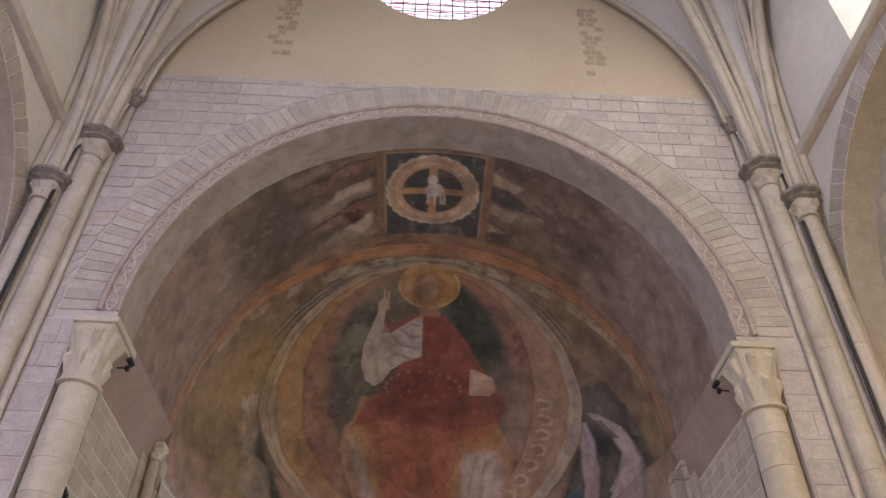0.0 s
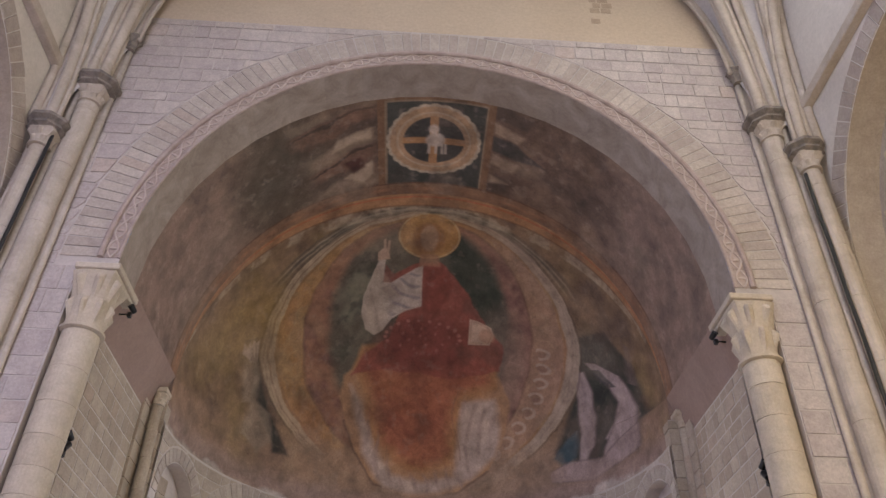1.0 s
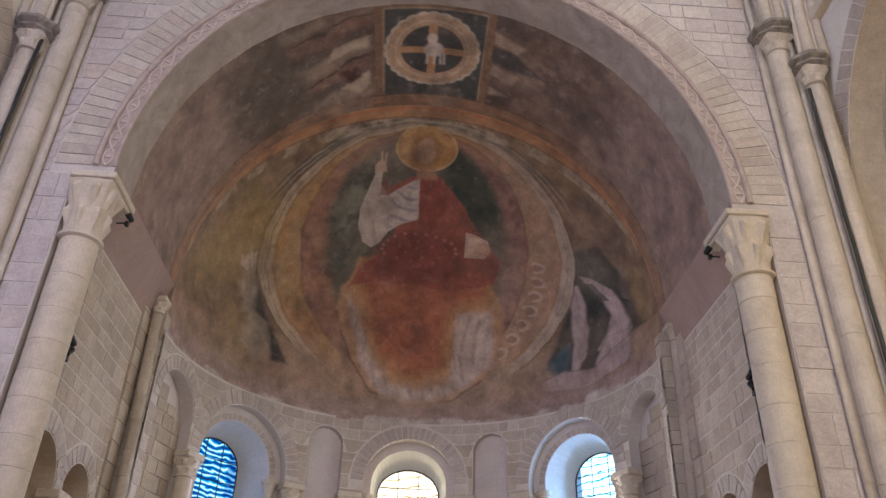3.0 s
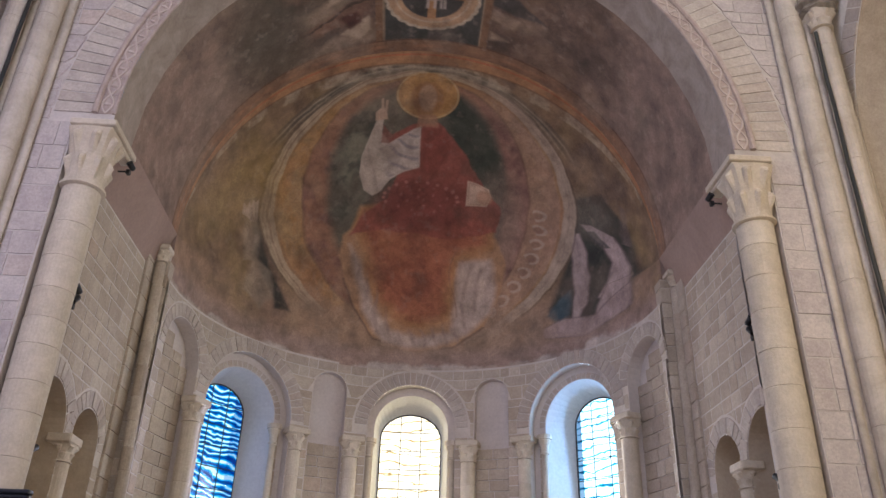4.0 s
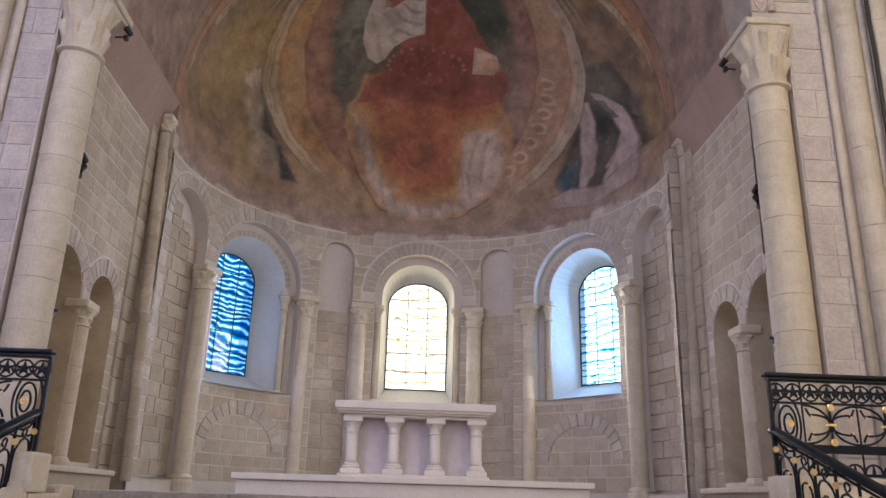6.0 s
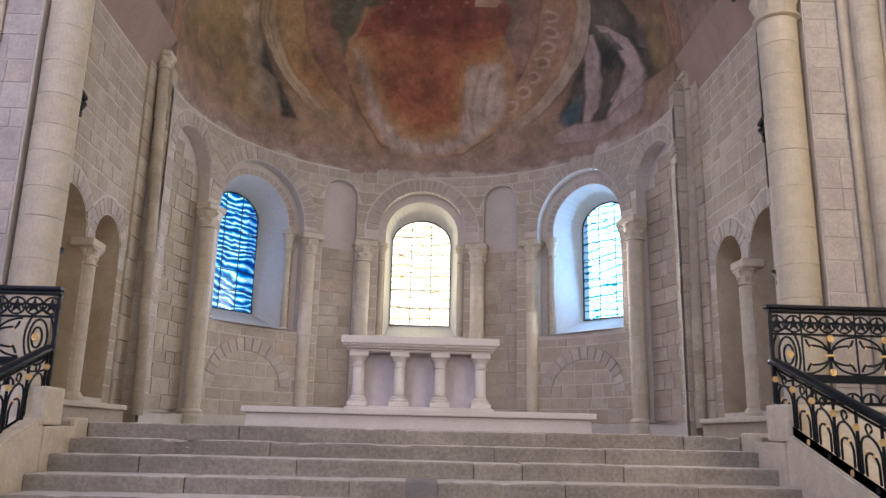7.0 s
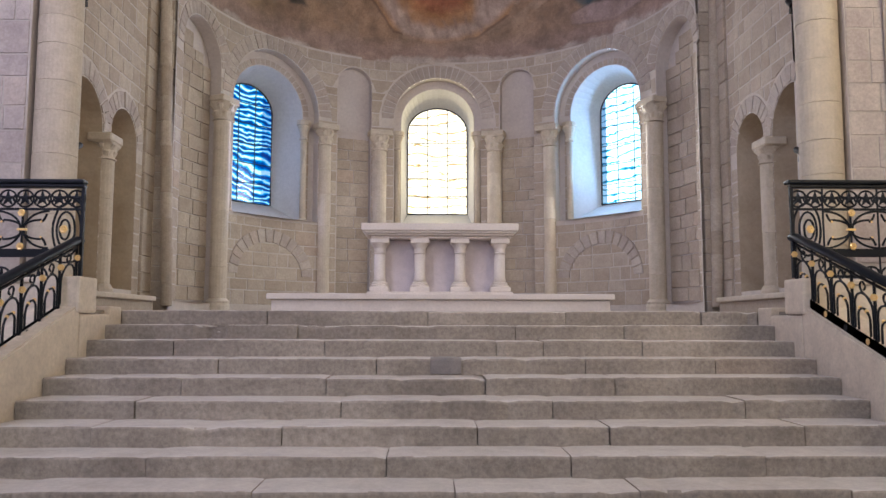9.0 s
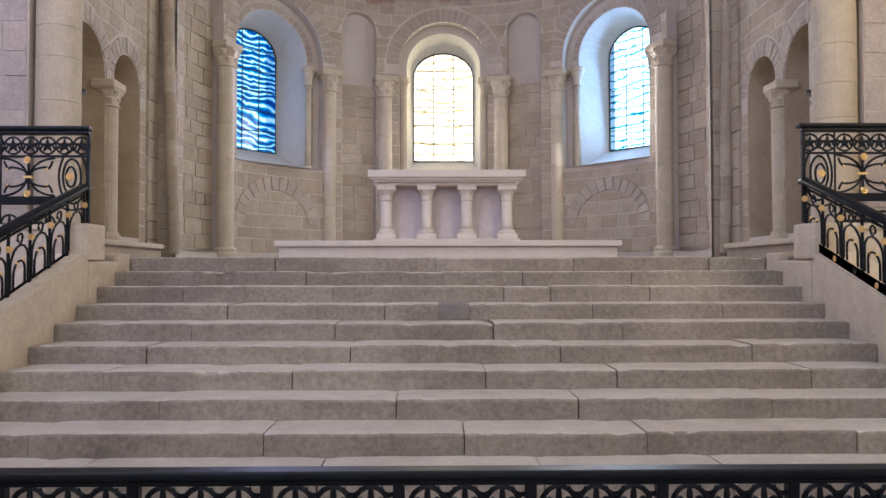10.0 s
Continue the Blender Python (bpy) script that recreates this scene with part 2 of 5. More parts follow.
def slab(P, poly, proud=0.012, sunk=0.02, inset=0.008):
    """One dressed stone: a polygon in the wall's plane with chamfered edges. Gives vertices and faces."""
    cs = sum(p[0] for p in poly) / len(poly)
    cz = sum(p[1] for p in poly) / len(poly)
    w = max(abs(p[0] - cs) for p in poly)
    h = max(abs(p[1] - cz) for p in poly)
    fs, fz = max(0.3, 1 - inset / max(w, 1e-3)), max(0.3, 1 - inset / max(h, 1e-3))
    n = len(poly)
    vs = [P(s, z, sunk) for s, z in poly] + [P(cs + (s - cs) * fs, cz + (z - cz) * fz, -proud) for s, z in poly]
    return vs, [(k, (k + 1) % n, n + (k + 1) % n, n + k) for k in range(n)] + [tuple(range(n, 2 * n))]


def coursed(P, s0, s1, z0, z1, opens, rng, hmin=0.22, hmax=0.34, lmin=0.3, lmax=0.75, joint=0.012, skip=None):
    """Polygons of the stones of a wall laid in courses round its openings."""
    out, z = [], z0
    while z < z1 - 0.06:
        h = rng.uniform(hmin, hmax)
        if z + h > z1 - 0.1:
            h = z1 - z
        zt = z + h - joint
        cuts = sorted((o.c - o.half(zt, o.ring), o.c + o.half(zt, o.ring)) for o in opens if o.half(zt, o.ring) > 0 and o.top(o.c, o.ring) > z and o.zb < zt)
        spans, a = [], s0
        for c0, c1 in cuts:
            if c0 > a:
                spans.append((a, c0))
            a = max(a, c1)
        if a < s1:
            spans.append((a, s1))
        for a, b in spans:
            s = a
            while s < b - 0.03:
                l = rng.uniform(lmin, lmax)
                if s + l > b - lmin * 0.6:
                    l = b - s
                e = s + l - joint
                k = 4
                xs = [s + (e - s) * i / k for i in range(k + 1)]

                def low(x):
                    v = z
                    for o in opens:
                        if o.zb < zt and abs(x - o.c) < o.hw + o.ring and (z > o.zs - 1e-6 or o.top(x, o.ring) > z) and o.zs < zt:
                            v = max(v, min(o.top(x, o.ring) + joint, zt))
                    return v

                lows = [low(x) for x in xs]
                if max(zt - v for v in lows) > 0.05:
                    if max(lows) - z < 1e-4:
                        poly = [(s, z), (e, z), (e, zt), (s, zt)]
                    else:
                        poly = list(zip(xs, lows)) + [(e, zt), (s, zt)]
                    if not skip or not skip(sum(p[0] for p in poly) / len(poly), sum(p[1] for p in poly) / len(poly)):
                        out.append(poly)
                s += l
        z += h
    return out


def ring_stones(o, n, r0, r1, joint=0.012, a0=0.0, a1=180.0):
    """Voussoirs of an arch, from r0 to r1 outside its edge."""
    out = []
    for k in range(n):
        t0, t1 = radians(a0 + (a1 - a0) * k / n), radians(a0 + (a1 - a0) * (k + 1) / n)
        g = joint / (o.hw + r0) / 2
        t0, t1 = t0 + g, t1 - g
        pt = lambda t, r: (o.c - (o.hw + r) * math.cos(t), o.zs + (o.rise + r) * math.sin(t))
        out.append([pt(t0, r0), pt(t1, r0), pt(t1, r1), pt(t0, r1)])
    return out


def lay(wall, P, polys, material, joined, limit=300, name="stone", rng=random, proud=(0.006, 0.02), inset=0.008, order=None):
    """Lays stones on a wall: up to limit as parts, the rest joined into one."""
    polys = sorted(polys, key=order) if order else polys
    for poly in polys[:limit]:
        v, f = slab(P, poly, rng.uniform(*proud), inset=inset)
        pydata(name, v, f, material, wall)
    V, F = [], []
    for poly in polys[limit:]:
        v, f = slab(P, poly, rng.uniform(*proud), inset=inset)
        F += [tuple(i + len(V) for i in q) for q in f]
        V += v
    if V:
        tagged(pydata("far_stones", V, F, joined, wall), kind="stuff")

# ---- large structure ----
YE, YA, RA = 10.0, 13.8, 4.7          # face of the arch wall, start of the apse, radius of the apse
XC = 0.03                             # the arch stands a little off the axis
BAY = 5.05                            # half width of the choir bay
ZL, ZF, ZS = 1.76, 7.86, 8.9          # choir floor, foot of the fresco, springing of the vault
AX, AZ = 4.78, 5.0                     # the vault's half width and rise
east = lambda s, z, d: Vector((s, YE + d, z))
bay_n = lambda s, z, d: Vector((-BAY - d, s, z))
bay_s = lambda s, z, d: Vector((BAY + d, s, z))
apse = lambda s, z, d: Vector(((RA + d) * math.sin(s / RA), YA + (RA + d) * math.cos(s / RA), z))
nave_n = lambda s, z, d: Vector((-6.75 - d, s, z))
nave_s = lambda s, z, d: Vector((6.75 + d, s, z))
R1 = random.Random(11)


def setting(name, bm, material, label, category, smooth=False):
    return tagged(link(name, bm, material, None, smooth), label, category, kind="structure")


# floors
bm = box(bmesh.new(), -30, 30, -40, 30, -0.3, 0.0)
setting("floor", bm, STEP, "worn grey stone paving of the nave", "floor")
bm = box(bmesh.new(), -9, 9, 8.87, 19.5, -0.2, ZL - 0.004)
for sx in (-1, 1):
    box(bm, *sorted((sx * 3.60, sx * 9)), 8.1, 8.869, -0.2, ZL - 0.004)
setting("floor_choir", bm, STEP, "raised stone floor of the choir behind the steps", "floor")

# wall over and beside the great arch
big = Arch(XC, AX, 8.74, ZS, AZ)
low = Arch(0, 5.3, ZL, 8.74, 1e-4)
_bm = sheet(east, -8, 8, 0, 8.74, [low])
_up = sheet(east, -8, 8, 8.74, 14.86, [big])
_me = bpy.data.meshes.new("tmp")
_up.to_mesh(_me)
_bm.from_mesh(_me)
wall_east = setting("wall_east", _bm, DARKJ, "pale limestone wall with a great round arch", "wall")
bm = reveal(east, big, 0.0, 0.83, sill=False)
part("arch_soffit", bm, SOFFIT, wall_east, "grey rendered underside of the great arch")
for sx in (-1, 1):
    x = lambda a, b: sorted((sx * a, sx * b))
    part("jamb", box(bmesh.new(), *x(BAY, 5.7), 10.48, 10.92, 0, 8.6), MORTAR, wall_east)
    part("jamb", box(bmesh.new(), *x(5.3, 5.7), 10.003, 10.48, 0, 8.6), MORTAR, wall_east)


def rose_wall():
    bm = bmesh.new()
    n = 64
    c, r = Vector((0.03, YE + 0.01, 19.06)), 1.74
    ring = [bm.verts.new(c + Vector((r * math.cos(2 * math.pi * k / n), 0, r * math.sin(2 * math.pi * k / n)))) for k in range(n)]
    out = []
    for k in range(n):
        a = 2 * math.pi * k / n
        f = min(8 / max(abs(math.cos(a)), 1e-6), (4.2 if math.sin(a) < 0 else 5.0) / max(abs(math.sin(a)), 1e-6))
        out.append(bm.verts.new(c + Vector((f * math.cos(a), 0, f * math.sin(a)))))
    deep = [bm.verts.new(v.co + Vector((0, 0.7, 0))) for v in ring]
    for k in range(n):
        j = (k + 1) % n
        bm.faces.new((ring[k], ring[j], out[j], out[k]))
        bm.faces.new((ring[k], ring[j], deep[j], deep[k]))
    return bm


wall_gable = setting("wall_gable", rose_wall(), PLASTER, "ochre plastered wall round a round window", "wall")
# bay walls and vault
side_opens = [Arch(11.05, 0.62, 2.15, 4.47, ring=0.3), Arch(12.5, 0.53, 2.15, 4.5, ring=0.3)]
for nm, P in (("wall_bay_north", bay_n), ("wall_bay_south", bay_s)):
    w = setting(nm, sheet(P, YE, YA, ZL, 8.06, side_opens), MORTAR, "pale limestone side wall with two round-headed niches", "wall")
    for o in side_opens:
        part("niche", reveal(P, o, 0, 0.42, back=True), WARM_J, w)



# ---- painting of the vaults: pigments laid on by plain shapes, worn and stained ----
def clouds(p, cell, octaves, seed):
    """Smooth value noise on an (n, 3) array, between 0 and 1."""
    total, amp, out = 0.0, 1.0, np.zeros(len(p))
    for k in range(octaves):
        q = p / cell * 2 ** k + seed * 7.31 + k * 3.7
        i = np.floor(q).astype(np.int64)
        f = q - i
        f = f * f * (3 - 2 * f)
        acc = np.zeros(len(p))
        for dx in (0, 1):
            for dy in (0, 1):
                for dz in (0, 1):
                    h = (i[:, 0] + dx) * 374761393 + (i[:, 1] + dy) * 668265263 + (i[:, 2] + dz) * 2147483647 + seed * 974634
                    h = (h ^ (h >> 13)) * 1274126177
                    h = ((h ^ (h >> 16)) & 0xFFFF) / 65535.0
                    w = (f[:, 0] if dx else 1 - f[:, 0]) * (f[:, 1] if dy else 1 - f[:, 1]) * (f[:, 2] if dz else 1 - f[:, 2])
                    acc += h * w
        out += acc * amp
        total += amp
        amp *= 0.55
    return out / total


def step(d, soft=0.05):
    """1 inside (d < 0), 0 outside, with a soft edge."""
    t = np.clip(0.5 - d / soft, 0, 1)
    return t * t * (3 - 2 * t)


def oval(X, V, cx, cy, rx, ry, p=2.0):
    return ((np.abs((X - cx) / rx) ** p + np.abs((V - cy) / ry) ** p) ** (1 / p) - 1) * min(rx, ry)


def poly(X, V, pts):
    d = np.full(len(X), 1e9)
    inside = np.zeros(len(X), bool)
    for (ax, ay), (bx, by) in zip(pts, pts[1:] + pts[:1]):
        ex, ey = bx - ax, by - ay
        t = np.clip(((X - ax) * ex + (V - ay) * ey) / (ex * ex + ey * ey + 1e-9), 0, 1)
        d = np.minimum(d, np.hypot(X - ax - t * ex, V - ay - t * ey))
        cross = ((ay > V) != (by > V)) & (X < (bx - ax) * (V - ay) / (by - ay + 1e-12) + ax)
        inside ^= cross
    return np.where(inside, -d, d)


class Coat:
    """Pigment over plaster; every coat is laid over the earlier ones."""

    def __init__(self, n, base):
        self.c = np.tile(np.array(base, float), (n, 1))

    def lay(self, mask, colour, strength=1.0):
        k = (mask * strength)[:, None]
        self.c = self.c * (1 - k) + np.array(colour) * k


WHITE, MAUVE, OLIVE, TEAL = (0.60, 0.48, 0.43), (0.28, 0.19, 0.135), (0.20, 0.135, 0.08), (0.05, 0.085, 0.10)


def paint_conch(p, X, V):
    n1, n2 = clouds(p, 0.9, 5, 3), clouds(p, 0.35, 4, 5)
    wx, wv = (clouds(p, 0.5, 3, 8) - 0.5) * 0.14, (clouds(p, 0.5, 3, 9) - 0.5) * 0.14
    x, v = X + wx, V + wv
    c = Coat(len(X), MAUVE)
    c.lay(step(-(V - 0.6), 1.4), OLIVE, 0.75)
    c.lay(np.clip((n1 - 0.5) * 4, 0, 1), (0.26, 0.19, 0.09), 0.6)
    c.lay(np.clip((0.47 - n1) * 5, 0, 1), (0.12, 0.09, 0.075), 0.6)
    # corners outside the glory: dark ground, wings and drapery as plain shapes
    c.lay(step(poly(x, v, [(3.55, 4.2), (4.1, 5.0), (4.52, 4.3), (4.66, 2.9), (4.74, 0.7), (4.3, -0.25), (3.6, -0.3), (3.2, 0.3), (3.45, 1.2), (3.68, 2.6)]), 0.18), (0.035, 0.04, 0.034), 0.96)
    for pts, col in (([(3.80, 3.45), (4.0, 3.52), (4.38, 3.30), (4.52, 2.6), (4.62, 1.5), (4.60, 0.5), (4.50, -0.1), (4.28, -0.2), (4.14, 0.3), (4.30, 0.9), (4.36, 1.9), (4.22, 2.7), (4.0, 3.1)], (0.44, 0.345, 0.325)),
                     ([(3.60, 3.0), (3.80, 3.1), (3.95, 2.3), (4.02, 1.3), (3.96, 0.2), (3.78, -0.3), (3.66, -0.3), (3.74, 0.7), (3.70, 1.8)], (0.38, 0.30, 0.28)),
                     ([(4.30, 0.8), (4.62, 0.9), (4.58, -0.35), (4.0, -0.5), (4.1, -0.2)], (0.38, 0.295, 0.275)),
                     ([(3.05, -0.2), (3.5, -0.05), (4.1, -0.25), (4.62, 0.35), (4.6, -0.4), (3.9, -0.62), (3.1, -0.45)], (0.36, 0.275, 0.255))):
        d = poly(X + wx * 0.5, V + wv * 0.5, pts)
        c.lay(step(d, 0.045), col, 0.95)
        c.lay(step(np.abs(d) - 0.022, 0.045), (0.13, 0.10, 0.095), 0.55)
        c.lay(np.clip(np.sin(x * 26 + v * 2.4 + n1 * 6) - 0.5, 0, 1) * step(d + 0.04, 0.05), (0.19, 0.145, 0.14), 0.6)
    c.lay(step(poly(x, v, [(3.90, 3.2), (4.06, 3.3), (4.34, 2.7), (4.2, 2.6)]), 0.05), (0.06, 0.06, 0.055), 0.8)
    c.lay(step(poly(x, v, [(3.16, 0.15), (3.45, 0.7), (3.66, 0.95), (3.70, 0.4), (3.60, -0.05), (3.3, -0.1)]), 0.12), TEAL, 0.92)
    c.lay(step(np.abs(x - 4.40 - 0.13 * np.sin((v - 1.0) * 0.7)) - 0.05, 0.08) * (v > 3.0) * (v < 5.2), (0.20, 0.15, 0.13), 0.6)
    c.lay(step(oval(x, v, 3.95, 3.9, 0.45, 0.9), 0.5), (0.22, 0.185, 0.14), 0.45)
    c.lay(step(poly(x, v, [(-3.98, 3.9), (-3.76, 3.9), (-3.72, 2.6), (-3.50, 1.2), (-2.98, -0.05), (-3.28, -0.08), (-3.62, 0.9), (-3.82, 1.9), (-3.86, 3.0)]), 0.10), (0.04, 0.042, 0.036), 0.95)
    for pts in ([(-4.02, 3.5), (-3.82, 3.9), (-3.72, 2.6), (-3.72, 1.4), (-3.95, 1.3), (-4.0, 2.4)], [(-3.8, 1.5), (-3.46, 1.1), (-3.36, 0.2), (-3.6, -0.2), (-3.95, 0.1)]):
        c.lay(step(poly(x, v, pts), 0.12), (0.33, 0.265, 0.20), 0.7)
    for k in range(4):
        c.lay(step(poly(x, v, [(-4.05 + 0.08 * k, 3.35 + 0.1 * k), (-4.0 + 0.09 * k, 3.8), (-3.88 + 0.04 * k, 2.9)]), 0.05), WHITE, 0.7)
    # the round glory
    g = oval(x, v, -0.0, 3.32, 3.70, 3.95, 2.25)
    c.lay(step(g, 0.06), (0.43, 0.335, 0.235), 0.9)
    c.lay(step(np.abs(g + 0.06) - 0.012, 0.03), (0.24, 0.17, 0.12), 0.45)
    c.lay(step(np.abs(g + 0.13) - 0.02, 0.035), (0.22, 0.145, 0.10), 0.6)
    c.lay(step(np.abs(g - 0.03) - 0.02, 0.04), (0.10, 0.075, 0.055), 0.5)
    c.lay(step(g + 0.24, 0.05), (0.37, 0.215, 0.10), 0.95)
    c.lay(step(np.abs(g + 0.27) - 0.03, 0.06), (0.20, 0.12, 0.07), 0.5)
    c.lay(np.clip((n2 - 0.46) * 5, 0, 1) * step(g + 0.25, 0.05), (0.33, 0.24, 0.14), 0.6)
    c.lay(np.clip((n1 - 0.5) * 5, 0, 1) * step(g + 0.25, 0.05), (0.30, 0.15, 0.085), 0.5)
    right = np.clip((x - 0.8) / 1.5, 0, 1)
    c.lay(step(g + 0.3, 0.1) * right, (0.32, 0.215, 0.165), 0.75)
    c.lay(step(g, 0.06) * step(-(g + 0.26), 0.05) * right, (0.36, 0.29, 0.24), 0.6)
    # clouds along the band, and the curling ribbon
    for k in range(26):
        a = radians(-160 + 320 * k / 25 + 90)
        c.lay(step(np.abs(np.hypot(x - (-0.03 + 3.02 * math.cos(a)), v - (3.32 + 3.25 * math.sin(a))) - 0.19) - 0.025, 0.05), (0.46, 0.32, 0.20), 0.22)
    for k in range(9):
        a = radians(6 - 8.2 * k)
        bx, bv = 2.93 * math.cos(a) + 0.02, 3.1 + 3.3 * math.sin(a)
        c.lay(step(np.hypot(x - bx, v - bv) - 0.10, 0.08), (0.17, 0.10, 0.085), 0.35)
        c.lay(step(np.abs(np.hypot(x - bx, v - bv) - 0.15) - 0.035, 0.05) * (x + 0.4 * v > bx + 0.4 * bv - 0.1), (0.44, 0.34, 0.27), 0.8)
    inner = oval(x, v, -0.1, 3.5, 2.78, 3.42, 2.2)
    c.lay(step(inner, 0.10), (0.25, 0.135, 0.095), 0.85)
    c.lay(step(inner, 0.10) * right, (0.285, 0.175, 0.145), 0.75)
    c.lay(np.clip((n2 - 0.47) * 5, 0, 1) * step(inner, 0.10), (0.17, 0.095, 0.08), 0.75)
    c.lay(np.clip((0.46 - n1) * 6, 0, 1) * step(inner, 0.10), (0.32, 0.20, 0.13), 0.6)
    c.lay(step(np.abs(inner) - 0.025, 0.06), (0.16, 0.10, 0.07), 0.5)
    deep = oval(x, v, -0.12, 3.75, 2.2, 2.95, 2.2)
    c.lay(step(deep, 0.3), (0.115, 0.108, 0.082), 0.92)
    c.lay(step(deep, 0.3) * np.clip((x - 0.2) * 2, 0, 1), (0.055, 0.062, 0.048), 0.85)
    c.lay(np.clip((n1 - 0.45) * 5, 0, 1) * step(deep, 0.3) * np.clip(-x, 0, 1), (0.20, 0.185, 0.135), 0.7)
    c.lay(np.clip((n2 - 0.50) * 6, 0, 1) * step(deep, 0.3), (0.035, 0.042, 0.033), 0.55)
    c.lay(step(oval(x, v, 2.0, 3.1, 0.5, 1.3), 0.5) * step(inner, 0.2), (0.26, 0.20, 0.16), 0.6)
    # the lowest part has lost most of its colour
    lost = np.clip((0.95 - V + (n1 - 0.5) * 1.2 + (n2 - 0.5) * 0.7) / 0.9, 0, 1) * np.clip((3.3 - np.abs(x - 0.1)) / 0.5, 0, 1)
    c.lay(lost, (0.285, 0.205, 0.15), 0.88)
    c.lay(np.clip((n2 - 0.48) * 6, 0, 1) * lost, (0.35, 0.225, 0.145), 0.4)
    # drapery: ochre outline, pale skirts, red lap and mantle, white sleeve
    gown = poly(x, v, [(-1.45, 2.95), (-1.93, 2.52), (-1.98, 1.9), (-1.82, 1.2), (-1.59, 0.54), (-0.99, -0.25), (-0.15, -0.5), (0.95, -0.42), (1.75, 0.1), (2.16, 1.16), (2.2, 1.95), (1.98, 2.6), (1.2, 2.7)])
    c.lay(step(gown, 0.1), (0.37, 0.225, 0.135), 0.95)
    c.lay(step(poly(x, v, [(-1.78, 2.25), (-1.45, 1.75), (-1.1, 0.7), (-0.6, 0.05), (0.13, -0.1), (0.9, 0.0), (1.0, 0.9), (1.03, 1.95), (1.86, 2.0), (2.03, 1.2), (1.9, 0.5), (1.3, -0.1), (0.5, -0.4), (-0.2, -0.42), (-0.8, -0.3), (-1.35, 0.5)]), 0.22), (0.45, 0.365, 0.315), 0.9)
    lap = poly(x, v, [(-1.5, 3.3), (-1.72, 2.75), (-1.45, 2.1), (-1.12, 0.95), (-0.65, 0.38), (-0.17, 0.14), (0.45, 0.12), (0.85, 0.35), (0.95, 1.2), (1.05, 1.95), (1.9, 2.25), (1.95, 3.3), (0.5, 3.5)])
    c.lay(step(lap, 0.16), (0.37, 0.205, 0.105), 0.92)
    c.lay(step(lap + 0.20 + (n2 - 0.5) * 0.5, 0.35), (0.315, 0.125, 0.08), 0.92)
    c.lay(np.clip((n1 - 0.47) * 5, 0, 1) * step(lap + 0.1, 0.2), (0.36, 0.175, 0.10), 0.5)
    c.lay(np.clip((n2 - 0.52) * 6, 0, 1) * step(lap + 0.1, 0.2), (0.22, 0.085, 0.06), 0.55)
    folds = np.sin(x * 22 + np.sin(v * 2.2) * 2.5 + n1 * 7)
    skirts = step(poly(x, v, [(-1.75, 1.9), (-1.0, -0.1), (0.2, -0.4), (1.2, -0.3), (1.98, 1.6), (1.1, 2.0), (0.95, 0.2), (-0.5, 0.0), (-1.3, 1.6)]), 0.25)
    c.lay(np.clip(folds - 0.1, 0, 1) * skirts, (0.27, 0.20, 0.175), 0.6)
    hem = np.abs(gown) - 0.028
    c.lay(step(hem, 0.06) * (v < 1.3) * (x < -0.8), (0.13, 0.085, 0.065), 0.75)
    c.lay(step(hem, 0.06) * (v < 0.1) * (x > 0.7), (0.13, 0.085, 0.065), 0.75)
    c.lay(step(np.abs(x - 0.95 - 0.1 * np.sin(v * 3)) - 0.02, 0.05) * (v > 0.4) * (v < 2.2), (0.20, 0.11, 0.08), 0.5)
    mantle = poly(x, v, [(-0.95, 5.15), (-0.15, 5.6), (0.35, 5.6), (0.75, 5.3), (1.1, 4.85), (1.55, 4.1), (1.98, 3.5), (2.0, 2.75), (0.9, 2.5), (0.0, 2.6), (-1.0, 2.65), (-1.75, 2.5), (-1.5, 3.05), (-0.85, 3.5), (-0.6, 4.2)])
    c.lay(step(mantle + (n2 - 0.5) * 0.12, 0.08), (0.255, 0.095, 0.072), 0.93)
    c.lay(step(oval(x, v, 0.05, 3.35, 1.15, 0.68), 0.45), (0.165, 0.058, 0.048), 0.8)
    c.lay(step(poly(x, v, [(-0.02, 5.4), (0.4, 5.5), (0.8, 5.0), (0.35, 4.2), (-0.02, 4.3)]), 0.15), (0.20, 0.065, 0.05), 0.6)
    c.lay(np.clip(np.sin(x * 11 - v * 5 + n1 * 12) - 0.6, 0, 1) * step(mantle, 0.05), (0.15, 0.055, 0.045), 0.7)
    c.lay(np.clip(np.sin(x * 7 + v * 6 + n1 * 14) - 0.72, 0, 1) * step(lap, 0.05), (0.18, 0.075, 0.055), 0.75)
    for k in range(13):
        a = radians(200 - 17 * k)
        c.lay(step(np.hypot(x - 0.0 - 0.95 * math.cos(a), v - 3.55 - 0.42 * math.sin(a)) - 0.045, 0.05), (0.42, 0.21, 0.165), 0.55)
    for k in range(16):
        a = 2.4 * k
        c.lay(step(np.hypot(x - 0.1 - 0.22 * math.sqrt(k) * math.cos(a), v - 3.5 - 0.10 * math.sqrt(k) * math.sin(a)) - 0.035, 0.05), (0.38, 0.19, 0.15), 0.35)
    white = poly(X + wx * 0.5, V + wv * 0.5, [(-0.07, 5.55), (-0.07, 4.38), (-0.45, 4.24), (-0.81, 4.02), (-1.02, 3.72), (-1.22, 3.58), (-1.45, 3.72), (-1.56, 4.15), (-1.52, 4.65), (-1.38, 5.1), (-1.24, 5.5), (-1.17, 5.74), (-1.02, 5.72), (-1.05, 5.35), (-0.88, 5.02), (-0.5, 5.25)])
    c.lay(step(white, 0.05), (0.47, 0.40, 0.345), 0.95)
